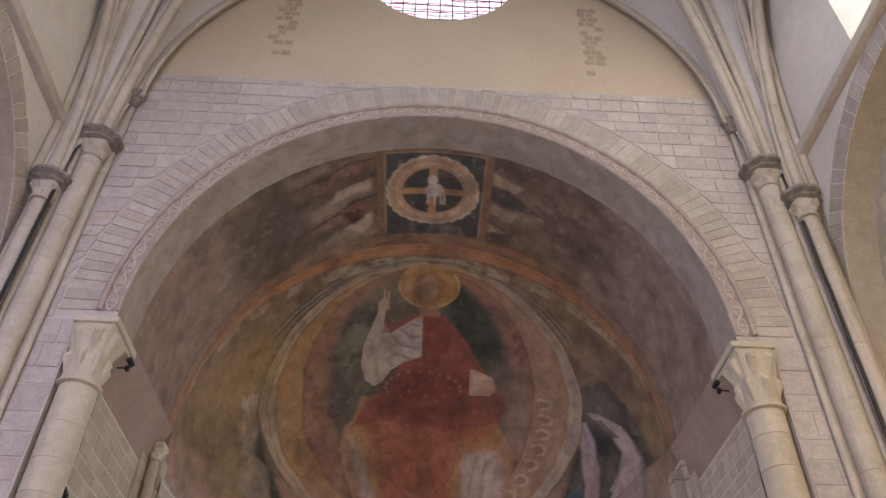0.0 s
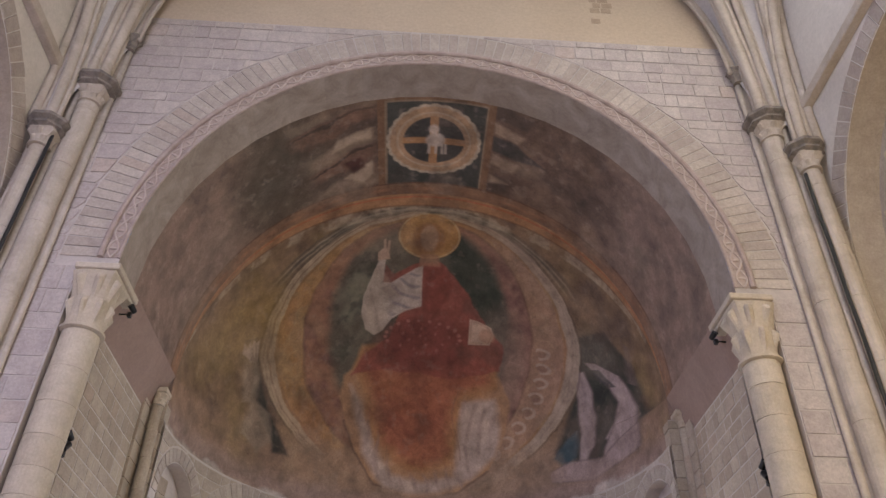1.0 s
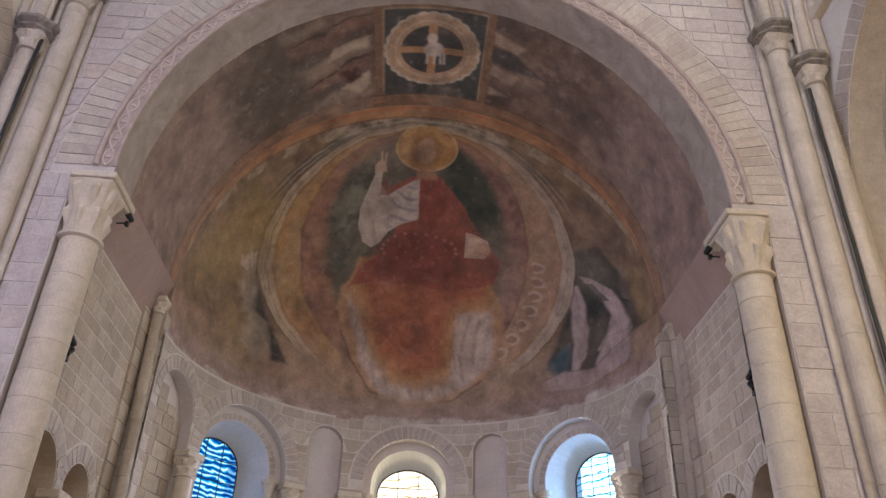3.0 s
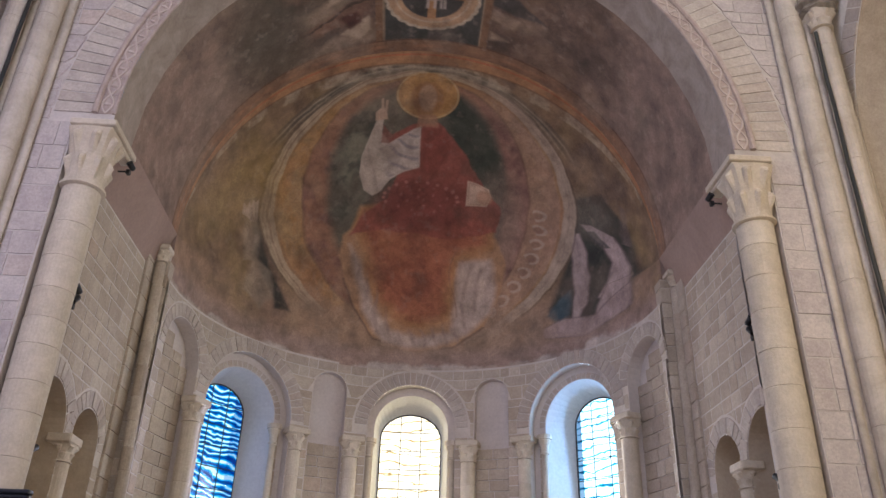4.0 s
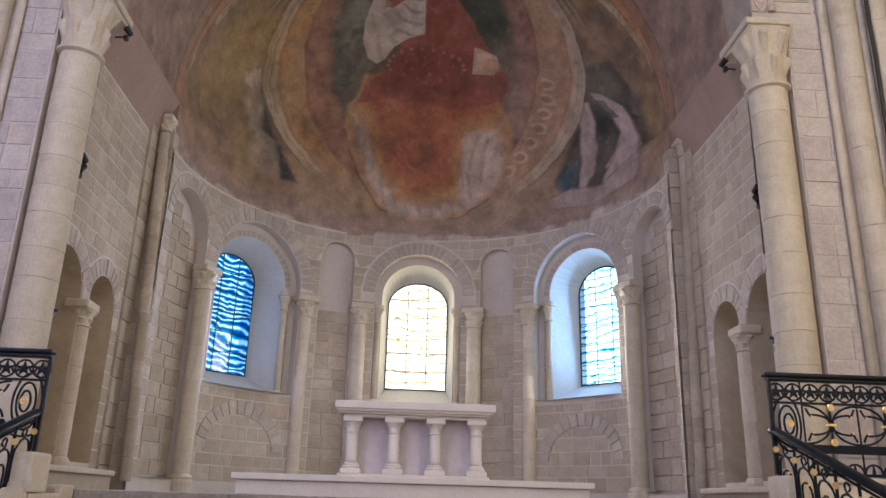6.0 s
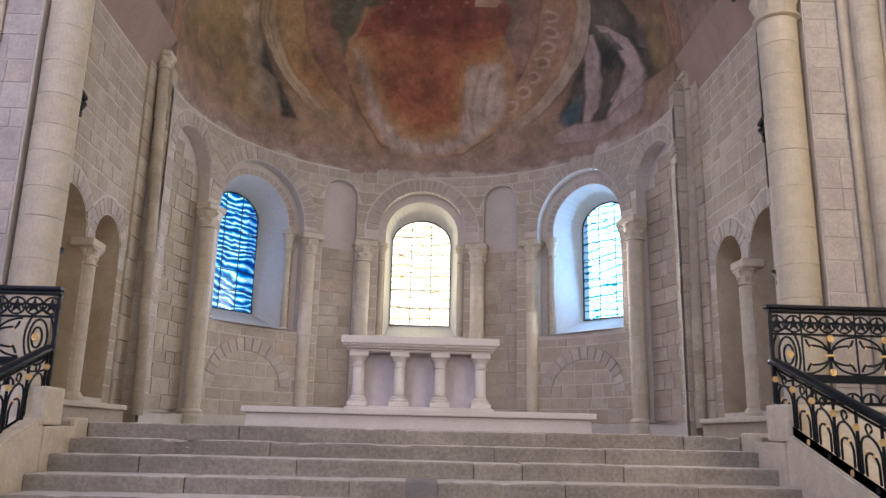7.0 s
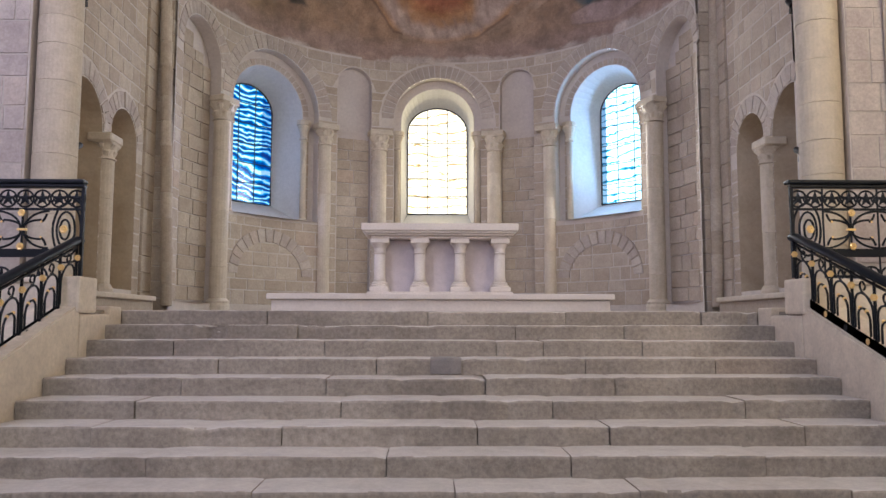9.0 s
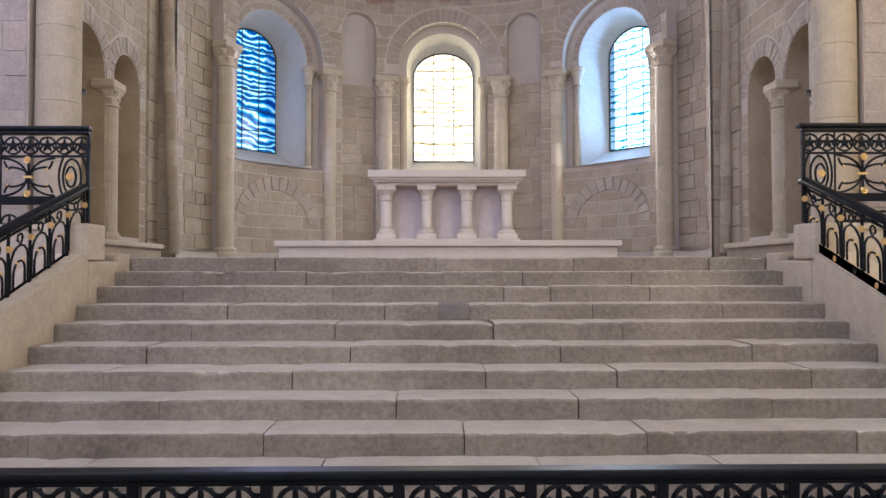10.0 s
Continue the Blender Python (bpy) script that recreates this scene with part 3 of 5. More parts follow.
    c.lay(step(white, 0.05) * np.clip((-x - 0.75) * 2.5, 0, 1), (0.38, 0.31, 0.245), 0.7)
    c.lay(step(poly(x, v, [(-1.05, 5.55), (-0.75, 5.2), (-0.9, 5.0), (-1.06, 5.05)]), 0.05), (0.20, 0.09, 0.07), 0.8)
    arcs = np.sin(np.hypot((x + 0.1) * 1.5, v - 6.2) * 21 + x * 3)
    c.lay(np.clip(arcs - 0.15, 0, 1) * step(white + 0.04, 0.05) * np.clip((x + 0.95) * 4, 0, 1), (0.21, 0.185, 0.195), 0.85)
    c.lay(np.clip(np.sin((x * 1.1 + v * 0.25) * 17) - 0.55, 0, 1) * step(white + 0.06, 0.05) * np.clip((-0.9 - x) * 5, 0, 1), (0.22, 0.175, 0.15), 0.7)
    # hand with two raised fingers, as a plain outline
    for pts in ([(-1.20, 5.7), (-1.19, 5.95), (-1.08, 6.05), (-0.93, 6.0), (-0.90, 5.72)], [(-1.06, 6.0), (-1.06, 6.34), (-1.0, 6.36), (-0.99, 6.0)], [(-0.99, 5.98), (-0.95, 6.3), (-0.89, 6.3), (-0.91, 5.95)]):
        c.lay(step(poly(X, V, pts), 0.04), (0.43, 0.305, 0.225), 0.9)
    tome = poly(X, V, [(1.18, 4.12), (1.40, 4.08), (1.72, 3.95), (1.80, 3.74), (1.70, 3.46), (1.17, 3.42)])
    c.lay(step(tome, 0.05), (0.50, 0.375, 0.29), 0.95)
    c.lay(step(np.abs(tome + 0.05) - 0.012, 0.03), (0.30, 0.19, 0.14), 0.6)
    c.lay(step(oval(x, v, 1.62, 3.72, 0.2, 0.2), 0.1), (0.36, 0.22, 0.155), 0.7)
    # halo and plain head
    c.lay(step(oval(X, V, 0.05, 6.45, 0.76, 0.73), 0.04), (0.40, 0.235, 0.105), 1.0)
    c.lay(np.clip((n2 - 0.48) * 5, 0, 1) * step(oval(X, V, 0.05, 6.45, 0.74, 0.71), 0.04), (0.31, 0.165, 0.07), 0.6)
    c.lay(step(np.abs(oval(X, V, 0.05, 6.45, 0.73, 0.70)) - 0.018, 0.04), (0.47, 0.35, 0.21), 0.8)
    c.lay(step(oval(X, V, 0.05, 6.36, 0.40, 0.50), 0.12), (0.285, 0.15, 0.075), 0.8)
    c.lay(step(oval(X, V, 0.05, 6.36, 0.22, 0.40), 0.08), (0.38, 0.255, 0.17), 0.85)
    c.lay(step(poly(x, v, [(-0.15, 5.85), (0.3, 5.85), (0.36, 5.5), (-0.2, 5.48)]), 0.08), (0.33, 0.185, 0.12), 0.7)
    # pale streaks of cloud between the glory and the rim
    for rx, ry, w, k in ((3.98, 3.98, 0.03, 0.55), (4.22, 4.02, 0.03, 0.5)):
        arc = np.abs(oval(x, v, 0, 3.3, rx, ry, 2.2)) - w
        c.lay(step(arc, 0.06) * np.clip((V - 5.5) / 0.8, 0, 1), (0.40, 0.35, 0.27), k)
        c.lay(step(arc - 0.09, 0.06) * (1 - step(arc, 0.06)) * np.clip((V - 5.5) / 0.8, 0, 1), (0.08, 0.075, 0.06), k)
    c.lay(step(oval(x, v, -3.9, 4.6, 0.6, 1.6), 0.8), (0.33, 0.22, 0.085), 0.5)
    # rim of the half dome
    c.lay(step(-(V - 7.42), 0.05), (0.37, 0.205, 0.11), 0.9)
    c.lay(step(np.abs(V - 7.42) - 0.03, 0.05), (0.18, 0.10, 0.06), 0.8)
    c.lay(step(np.abs(V - 7.74) - 0.03, 0.05), (0.40, 0.13, 0.07), 0.7)
    c.lay(step(-(V - 7.0), 0.1) * step(V - 7.4, 0.1) * np.clip((n2 - 0.45) * 5, 0, 1), (0.46, 0.38, 0.28), 0.6)
    c.lay(step(V + 0.55, 0.5), (0.31, 0.23, 0.20), 0.75)
    c.lay(step(V + 0.93 + (n1 - 0.5) * 0.7 + (n2 - 0.5) * 0.3, 0.12), (0.45, 0.39, 0.345), 0.95)
    # wear
    worn = np.clip((clouds(p, 1.6, 5, 21) - 0.53) * 5, 0, 1)
    c.lay(worn, (0.33, 0.25, 0.19), 0.25)
    c.lay(np.clip((clouds(p, 0.16, 3, 22) - 0.62) * 7, 0, 1), (0.36, 0.28, 0.22), 0.16)
    c.lay(np.clip((clouds(p, 0.7, 5, 23) - 0.56) * 6, 0, 1), (0.10, 0.07, 0.055), 0.38)
    c.c = c.c * (0.48 + 0.84 * clouds(p, 0.3, 5, 24))[:, None]
    grey = c.c.mean(1, keepdims=True)
    return np.clip((grey + (c.c - grey) * 1.13) * 1.07, 0.01, 1)


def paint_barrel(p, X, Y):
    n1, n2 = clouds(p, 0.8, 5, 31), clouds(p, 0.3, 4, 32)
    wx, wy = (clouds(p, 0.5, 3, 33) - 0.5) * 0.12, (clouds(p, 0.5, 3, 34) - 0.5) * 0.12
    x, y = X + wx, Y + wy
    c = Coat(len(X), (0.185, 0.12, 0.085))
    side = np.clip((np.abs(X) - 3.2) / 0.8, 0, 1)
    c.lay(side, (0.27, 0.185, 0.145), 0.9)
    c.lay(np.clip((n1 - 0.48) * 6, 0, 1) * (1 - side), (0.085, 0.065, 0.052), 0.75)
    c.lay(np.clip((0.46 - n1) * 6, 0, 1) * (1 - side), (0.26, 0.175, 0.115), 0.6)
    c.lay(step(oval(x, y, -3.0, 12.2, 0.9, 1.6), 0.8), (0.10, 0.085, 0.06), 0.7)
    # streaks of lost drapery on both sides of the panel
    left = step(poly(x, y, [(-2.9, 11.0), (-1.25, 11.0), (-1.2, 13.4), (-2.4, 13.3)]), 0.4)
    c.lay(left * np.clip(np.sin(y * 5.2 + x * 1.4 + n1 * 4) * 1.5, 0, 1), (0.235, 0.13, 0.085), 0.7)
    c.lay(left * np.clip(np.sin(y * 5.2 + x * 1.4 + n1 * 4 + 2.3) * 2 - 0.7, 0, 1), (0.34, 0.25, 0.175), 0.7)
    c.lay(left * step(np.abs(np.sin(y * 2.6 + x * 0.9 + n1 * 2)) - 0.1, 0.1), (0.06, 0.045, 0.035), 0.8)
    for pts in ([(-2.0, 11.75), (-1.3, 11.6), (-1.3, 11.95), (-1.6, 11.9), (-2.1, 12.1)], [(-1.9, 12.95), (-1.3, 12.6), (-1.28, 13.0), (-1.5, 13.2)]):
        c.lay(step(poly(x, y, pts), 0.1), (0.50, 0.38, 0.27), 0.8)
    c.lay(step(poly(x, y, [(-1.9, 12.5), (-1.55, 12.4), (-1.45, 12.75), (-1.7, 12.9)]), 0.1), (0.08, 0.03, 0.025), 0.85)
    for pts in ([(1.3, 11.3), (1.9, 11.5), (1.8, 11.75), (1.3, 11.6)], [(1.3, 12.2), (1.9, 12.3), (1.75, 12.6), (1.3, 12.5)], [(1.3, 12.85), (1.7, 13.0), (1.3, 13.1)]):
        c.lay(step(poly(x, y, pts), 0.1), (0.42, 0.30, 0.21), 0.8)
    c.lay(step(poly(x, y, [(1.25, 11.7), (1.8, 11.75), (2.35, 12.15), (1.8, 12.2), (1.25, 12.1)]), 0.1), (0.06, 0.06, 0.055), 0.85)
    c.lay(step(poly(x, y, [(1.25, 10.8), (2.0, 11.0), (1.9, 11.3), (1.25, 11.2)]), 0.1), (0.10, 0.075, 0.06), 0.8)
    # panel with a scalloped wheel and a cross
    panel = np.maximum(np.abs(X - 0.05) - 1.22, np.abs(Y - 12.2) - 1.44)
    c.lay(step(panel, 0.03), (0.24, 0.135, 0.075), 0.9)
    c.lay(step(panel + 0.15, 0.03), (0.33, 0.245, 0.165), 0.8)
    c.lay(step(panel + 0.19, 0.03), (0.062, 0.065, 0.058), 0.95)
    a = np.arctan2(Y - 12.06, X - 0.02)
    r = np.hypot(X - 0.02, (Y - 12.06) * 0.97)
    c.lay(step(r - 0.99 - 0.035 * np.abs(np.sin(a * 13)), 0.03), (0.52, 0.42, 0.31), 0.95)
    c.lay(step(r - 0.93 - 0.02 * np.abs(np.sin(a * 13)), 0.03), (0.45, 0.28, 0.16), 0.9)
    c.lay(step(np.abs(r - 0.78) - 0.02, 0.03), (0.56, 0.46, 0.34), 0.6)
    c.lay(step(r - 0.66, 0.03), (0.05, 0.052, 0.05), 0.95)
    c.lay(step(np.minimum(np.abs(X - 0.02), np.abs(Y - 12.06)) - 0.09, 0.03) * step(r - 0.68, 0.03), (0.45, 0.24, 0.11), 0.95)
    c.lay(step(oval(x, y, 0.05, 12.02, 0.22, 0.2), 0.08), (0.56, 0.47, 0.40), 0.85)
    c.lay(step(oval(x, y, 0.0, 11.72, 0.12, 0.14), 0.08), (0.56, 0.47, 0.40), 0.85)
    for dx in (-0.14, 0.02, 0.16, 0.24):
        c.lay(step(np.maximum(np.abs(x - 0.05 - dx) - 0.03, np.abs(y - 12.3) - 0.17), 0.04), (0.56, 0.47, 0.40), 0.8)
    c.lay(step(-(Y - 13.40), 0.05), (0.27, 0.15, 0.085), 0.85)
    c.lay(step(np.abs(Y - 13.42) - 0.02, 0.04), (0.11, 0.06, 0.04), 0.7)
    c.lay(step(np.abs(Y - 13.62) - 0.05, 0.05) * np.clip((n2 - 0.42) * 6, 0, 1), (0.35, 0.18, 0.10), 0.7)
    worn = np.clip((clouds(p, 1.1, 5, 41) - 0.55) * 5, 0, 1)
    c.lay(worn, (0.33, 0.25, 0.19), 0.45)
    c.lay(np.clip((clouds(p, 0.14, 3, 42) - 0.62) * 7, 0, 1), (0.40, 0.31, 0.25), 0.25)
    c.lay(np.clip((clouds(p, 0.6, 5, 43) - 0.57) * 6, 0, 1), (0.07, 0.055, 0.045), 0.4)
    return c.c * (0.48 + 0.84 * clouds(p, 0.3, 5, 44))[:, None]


FRESCO = mat("fresco", (0.3, 0.2, 0.15), 0.92)
_att = FRESCO.node_tree.nodes.new("ShaderNodeAttribute")
_att.attribute_name = "pigment"
_v = coords(FRESCO)
_f = noise_out(FRESCO, _v, 32, 6, 0.75)
_g = noise_out(FRESCO, _v, 6, 5, 0.7, 1.0)
_c = mixer(FRESCO, 0.55, _att.outputs["Color"], ramp(FRESCO, _f, [(0.3, (0.62,) * 3), (0.7, (1.35,) * 3)]), "MULTIPLY")
_c = mixer(FRESCO, 0.5, _c, ramp(FRESCO, _g, [(0.32, (0.68, 0.66, 0.64)), (0.68, (1.28, 1.26, 1.22))]), "MULTIPLY")
to_base(FRESCO, _c)
bump(FRESCO, _f, 0.25, 0.01)


def painted(name, grid, colours, label):
    """A smooth curved sheet from an (rows, columns, 3) grid, with its pigments per vertex."""
    r, k = grid.shape[:2]
    i = np.arange(r * k).reshape(r, k)
    faces = np.stack([i[:-1, :-1], i[1:, :-1], i[1:, 1:], i[:-1, 1:]], -1).reshape(-1, 4)
    me = bpy.data.meshes.new(name)
    me.vertices.add(r * k)
    me.vertices.foreach_set("co", grid.reshape(-1))
    me.loops.add(faces.size)
    me.loops.foreach_set("vertex_index", faces.reshape(-1).astype(np.int32))
    me.polygons.add(len(faces))
    me.polygons.foreach_set("loop_start", np.arange(0, faces.size, 4, dtype=np.int32))
    me.polygons.foreach_set("use_smooth", np.ones(len(faces), bool))
    me.update(calc_edges=True)
    at = me.attributes.new("pigment", "FLOAT_COLOR", "POINT")
    at.data.foreach_set("color", np.concatenate([colours, np.ones((r * k, 1))], 1).reshape(-1).astype(np.float32))
    me.materials.append(FRESCO)
    return tagged(new(name, me), label, "vault", kind="structure")


al = np.linspace(-math.pi / 2, math.pi / 2, 741)
ph = np.concatenate([np.linspace(ZF - ZS, 0, 46)[:-1], np.linspace(0, math.pi / 2 * AZ, 470)])
AL, PH = np.meshgrid(al, ph, indexing="ij")
up = np.clip(PH / AZ, 0, None)
G = np.stack([XC + AX * np.sin(AL), YA + RA * np.cos(AL) * np.cos(up), ZS + np.minimum(PH, 0) + AZ * np.cos(AL) * np.sin(up)], -1)
apse_conch = painted("apse_conch", G, paint_conch(G.reshape(-1, 3), G[..., 0].reshape(-1), PH.reshape(-1)), "faded fresco with a red-robed shape in a round glory")
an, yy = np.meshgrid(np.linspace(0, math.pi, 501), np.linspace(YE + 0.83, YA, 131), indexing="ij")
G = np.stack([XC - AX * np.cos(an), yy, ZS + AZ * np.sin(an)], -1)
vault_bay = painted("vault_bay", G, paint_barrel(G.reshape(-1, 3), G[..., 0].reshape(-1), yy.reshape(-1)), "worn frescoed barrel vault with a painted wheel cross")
# plastered strip between side walls and vault
for sx in (-1, 1):
    bm = bmesh.new()
    bm.faces.new([bm.verts.new(q) for q in ((sx * BAY, YE + 0.5, 8.05), (sx * BAY, YA + 0.02, 8.05), (XC + sx * AX, YA + 0.02, ZS), (XC + sx * AX, YE + 0.5, ZS))])
    bm.faces.new([bm.verts.new(q) for q in ((sx * 5.3, YA + 0.03, 8.0), (XC + sx * (AX - 0.006), YA + 0.03, 8.0), (XC + sx * (AX - 0.006), YA + 0.03, 9.2), (sx * 5.3, YA + 0.03, 9.2))])
    setting("vault_foot", bm, PINK, "pinkish plaster at the foot of the vault", "plaster")

# apse wall with its arcade: windows and blind niches
deg = lambda a: radians(a) * RA
A_WIN = [Arch(deg(-49.3), 1.18, 3.88, 6.32, 1.26, ring=0.31), Arch(deg(0.55), 1.04, 3.9, 6.48, 1.04, ring=0.35), Arch(deg(49.9), 1.18, 3.93, 6.38, 1.26, ring=0.31)]
A_NICHE = [Arch(deg(-24.0), 0.415, 2.0, 7.22, 0.41, ring=0.012), Arch(deg(24.0), 0.415, 2.0, 7.22, 0.41, ring=0.012)]
A_BLIND = [Arch(deg(-77), 0.72, 2.0, 6.74, 0.80, ring=0.3), Arch(deg(79), 0.72, 2.0, 6.74, 0.80, ring=0.3)]
A_ALL = A_WIN + A_NICHE + A_BLIND
wall_apse = setting("wall_apse", sheet(apse, deg(-90), deg(90), ZL, ZF + 0.05, A_ALL), MORTAR, "curved limestone apse wall with arcade and windows", "wall")
for o in A_NICHE + A_BLIND:
    part("niche", reveal(apse, o, 0, 0.185 if o in A_NICHE else 0.30, back=True), RENDERED, wall_apse)

# each window: outer order, inner order set back, splayed limewashed embrasure, leaded glass


def shrunk(o, k, dz=0.0):
    return Arch(o.c, o.hw * k, o.zb, o.zs + dz, o.rise * k)


IN_WIN = []
for o, k in zip(A_WIN, (0.765, 0.81, 0.765)):
    part("outer_order", reveal(apse, o, 0, 0.24, sill=True), MORTAR, wall_apse)
    i = shrunk(o, k)
    IN_WIN.append(i)
    bm = bmesh.new()
    A = [bm.verts.new(apse(s, z, 0.24)) for s, z in o.outline()]
    B = [bm.verts.new(apse(s, z, 0.24)) for s, z in i.outline()]
    for a, b, c, d in zip(A, A[1:], B[1:], B):
        bm.faces.new((a, b, c, d))
    part("inner_order", bm, RENDERED, wall_apse)
    part("embrasure", reveal(apse, i, 0.24, 0.98, shrink=0.62 if o is not A_WIN[1] else 0.74, lift=0.42, drop=-0.10 if o is not A_WIN[1] else 0.07), REVEAL, wall_apse, "limewashed splayed window reveal")
# closing piers between the bay and the apse
for sx in (-1, 1):
    x0, x1 = sorted((sx * 4.76, sx * 5.3))
    pier = setting("pier", box(bmesh.new(), x0, x1, YA - 0.01, YA + 0.28, ZL, 8.42), MORTAR, "limestone return between bay and apse", "wall")
    z = ZL
    while z < 8.3:
        h = R1.uniform(0.24, 0.36)
        part("stone", box(bmesh.new(), *sorted((sx * (4.745 - R1.uniform(0, 0.012)), sx * 5.2)), YA - 0.03 - R1.uniform(0, 0.01), YA + 0.285, z, min(8.4, z + h - 0.012), 0.008), WALL, pier)
        z += h

# steps: worn treads, each of several long stones
RISE, TREAD, NSTEP, YT = 0.152, 0.43, 12, 8.82
XW, XE = -3.54, 3.50                   # the two ends of the steps
SIDE = {-1: 3.54, 1: 3.50}
stair = tagged(new("stairs"), "wide flight of worn limestone steps with open joints", "stairs", kind="structure")
part("core", box(bmesh.new(), XW, XE, YT - 9 * TREAD + 0.1, YT + 0.1, 0, 0.3), MORTAR, stair)
RS = random.Random(5)


def step_stone(x0, x1, y0, y1, z0, z1, seed):
    """A long step stone, its front edge rounded, hollowed and chipped by use."""
    n = max(3, int((x1 - x0) / 0.09))
    prof = [(0.0, 0.0), (0.002, 0.5), (0.0, 0.88), (0.008, 0.965), (0.022, 1.0), (0.09, 1.004), (1.0, 1.0)]
    V, F = [], []
    for i in range(n + 1):
        x = x0 + (x1 - x0) * i / n
        w = noise.noise(Vector((x * 1.1, y0 * 3.1, seed))) * 0.013 + noise.noise(Vector((x * 6.0, y0 * 2.3, seed + 9))) * 0.010
        chip = max(0.0, noise.noise(Vector((x * 4.3, y0, seed + 4))) - 0.34) * 0.12
        wear = 0.008 * math.exp(-(x / 1.6) ** 2)
        end = 0.006 if i in (0, n) else 0.0
        for a, b in prof:
            front = 1 - min(1, a / 0.09)
            z = z0 + (z1 - z0) * b - (wear + chip + w * 0.6) * (1 if b > 0.8 else 0) * (0.35 + 0.65 * front) - (end if b > 0.9 else 0)
            face = 0.007 * noise.noise(Vector((x * 3.7, b * 2.4, seed + 17))) * front
            V.append((x, y0 + a * (y1 - y0) + (w + chip * 0.8 + end) * front + face, z))
    k = len(prof)
    for i in range(n):
        for j in range(k - 1):
            p = i * k + j
            F.append((p, p + k, p + k + 1, p + 1))
    F += [tuple(range(k))[::-1], tuple(n * k + j for j in range(k))]
    return V, F


# upright joints of each step from the top down
JOINTS = [[-1.95, -0.18, 1.35, 2.87],
          [-1.54, 0.74, 1.89],
          [-2.69, -1.2, 0.5, 0.97, 1.96],
          [-2.13, -0.66, 1.3, 2.53],
          [-2.33, -1.07, 0.33, 1.47],
          [-2.57, -0.89, 0.85, 2.45],
          [-2.73, -1.29, 0.2, 1.22, 2.73],
          [-2.16, -0.47, 0.84, 2.23],
          [-2.86, -1.32, -0.0, 1.21, 2.61],
          [-2.4, -0.91, 0.47, 1.62]]


def laid(k, cuts):
    """One step: its long stones between the joints."""
    y0, z1 = YT - k * TREAD, ZL - k * RISE
    for x0, x1 in zip(cuts, cuts[1:]):
        dz, dy = RS.uniform(-0.005, 0.005), RS.uniform(-0.007, 0.007)
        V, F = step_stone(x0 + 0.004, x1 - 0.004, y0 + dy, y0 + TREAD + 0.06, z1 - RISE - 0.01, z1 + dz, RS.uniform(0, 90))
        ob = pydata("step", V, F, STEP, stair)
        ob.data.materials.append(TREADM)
        # upward faces take the paler tread colour that holds the top light
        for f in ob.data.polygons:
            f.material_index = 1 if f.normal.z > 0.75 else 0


for k in range(NSTEP):
    laid(k, [XW] + (JOINTS[k] if k < len(JOINTS) else [-2.3, -0.8, 0.9, 2.2]) + [XE])
# a grey block let into the fourth step
V, F = step_stone(-0.155, 0.135, YT - 3 * TREAD - 0.014, YT - 3 * TREAD + 0.3, ZL - 4 * RISE + 0.004, ZL - 3 * RISE + 0.006, 3.0)
patch = pydata("step_patch", V, F, PATCH, stair)
patch["label"] = "dark grey repair block"

# nave
for nm, P in (("wall_nave_north", nave_n), ("wall_nave_south", nave_s)):
    o = Arch(6.6, 3.1, 0.0, 9.0)
    la = [Arch(2.2, 0.65, 13.4, 17.6), Arch(5.95, 1.28, 12.95, 16.2) if P is nave_s else Arch(-1.2, 0.65, 13.4, 17.6)]
    w = setting(nm, sheet(P, -20, 10.0, 0, 24, [o] + la), SPANDREL, "pale plastered side wall of the nave with a blind arch", "wall")
    part("recess", reveal(P, o, 0, 0.55, back=True), WALL_J, w)
    for q in la:
        part("window_reveal", reveal(P, q, 0, 0.5, shrink=0.78, sill=True), SPANDREL, w)
    bm = bmesh.new()
    x0, x1 = sorted((P(0, 0, -0.16)[0], P(0, 0, 0.05)[0]))
    box(bm, x0, x1, -20, 10, 12.5, 12.72, 0.04, 2)
    part("string_course", bm, RIB, w)
# opening out of view, added to go with the west lamp
west_win = Arch(0, 3.4, 4.5, 11.0)
west = lambda s, z, d: Vector((s, -20 - d, z))
bm = sheet(west, -8, 8, 0, 24, [west_win], 0.8)
setting("wall_west", bm, WALL_J, "plain limestone end wall of the nave", "wall")
bm = box(bmesh.new(), -8, 8, -20, 10.2, 23.5, 23.8)
setting("ceiling", bm, WEB, "pale plaster over the nave", "ceiling")

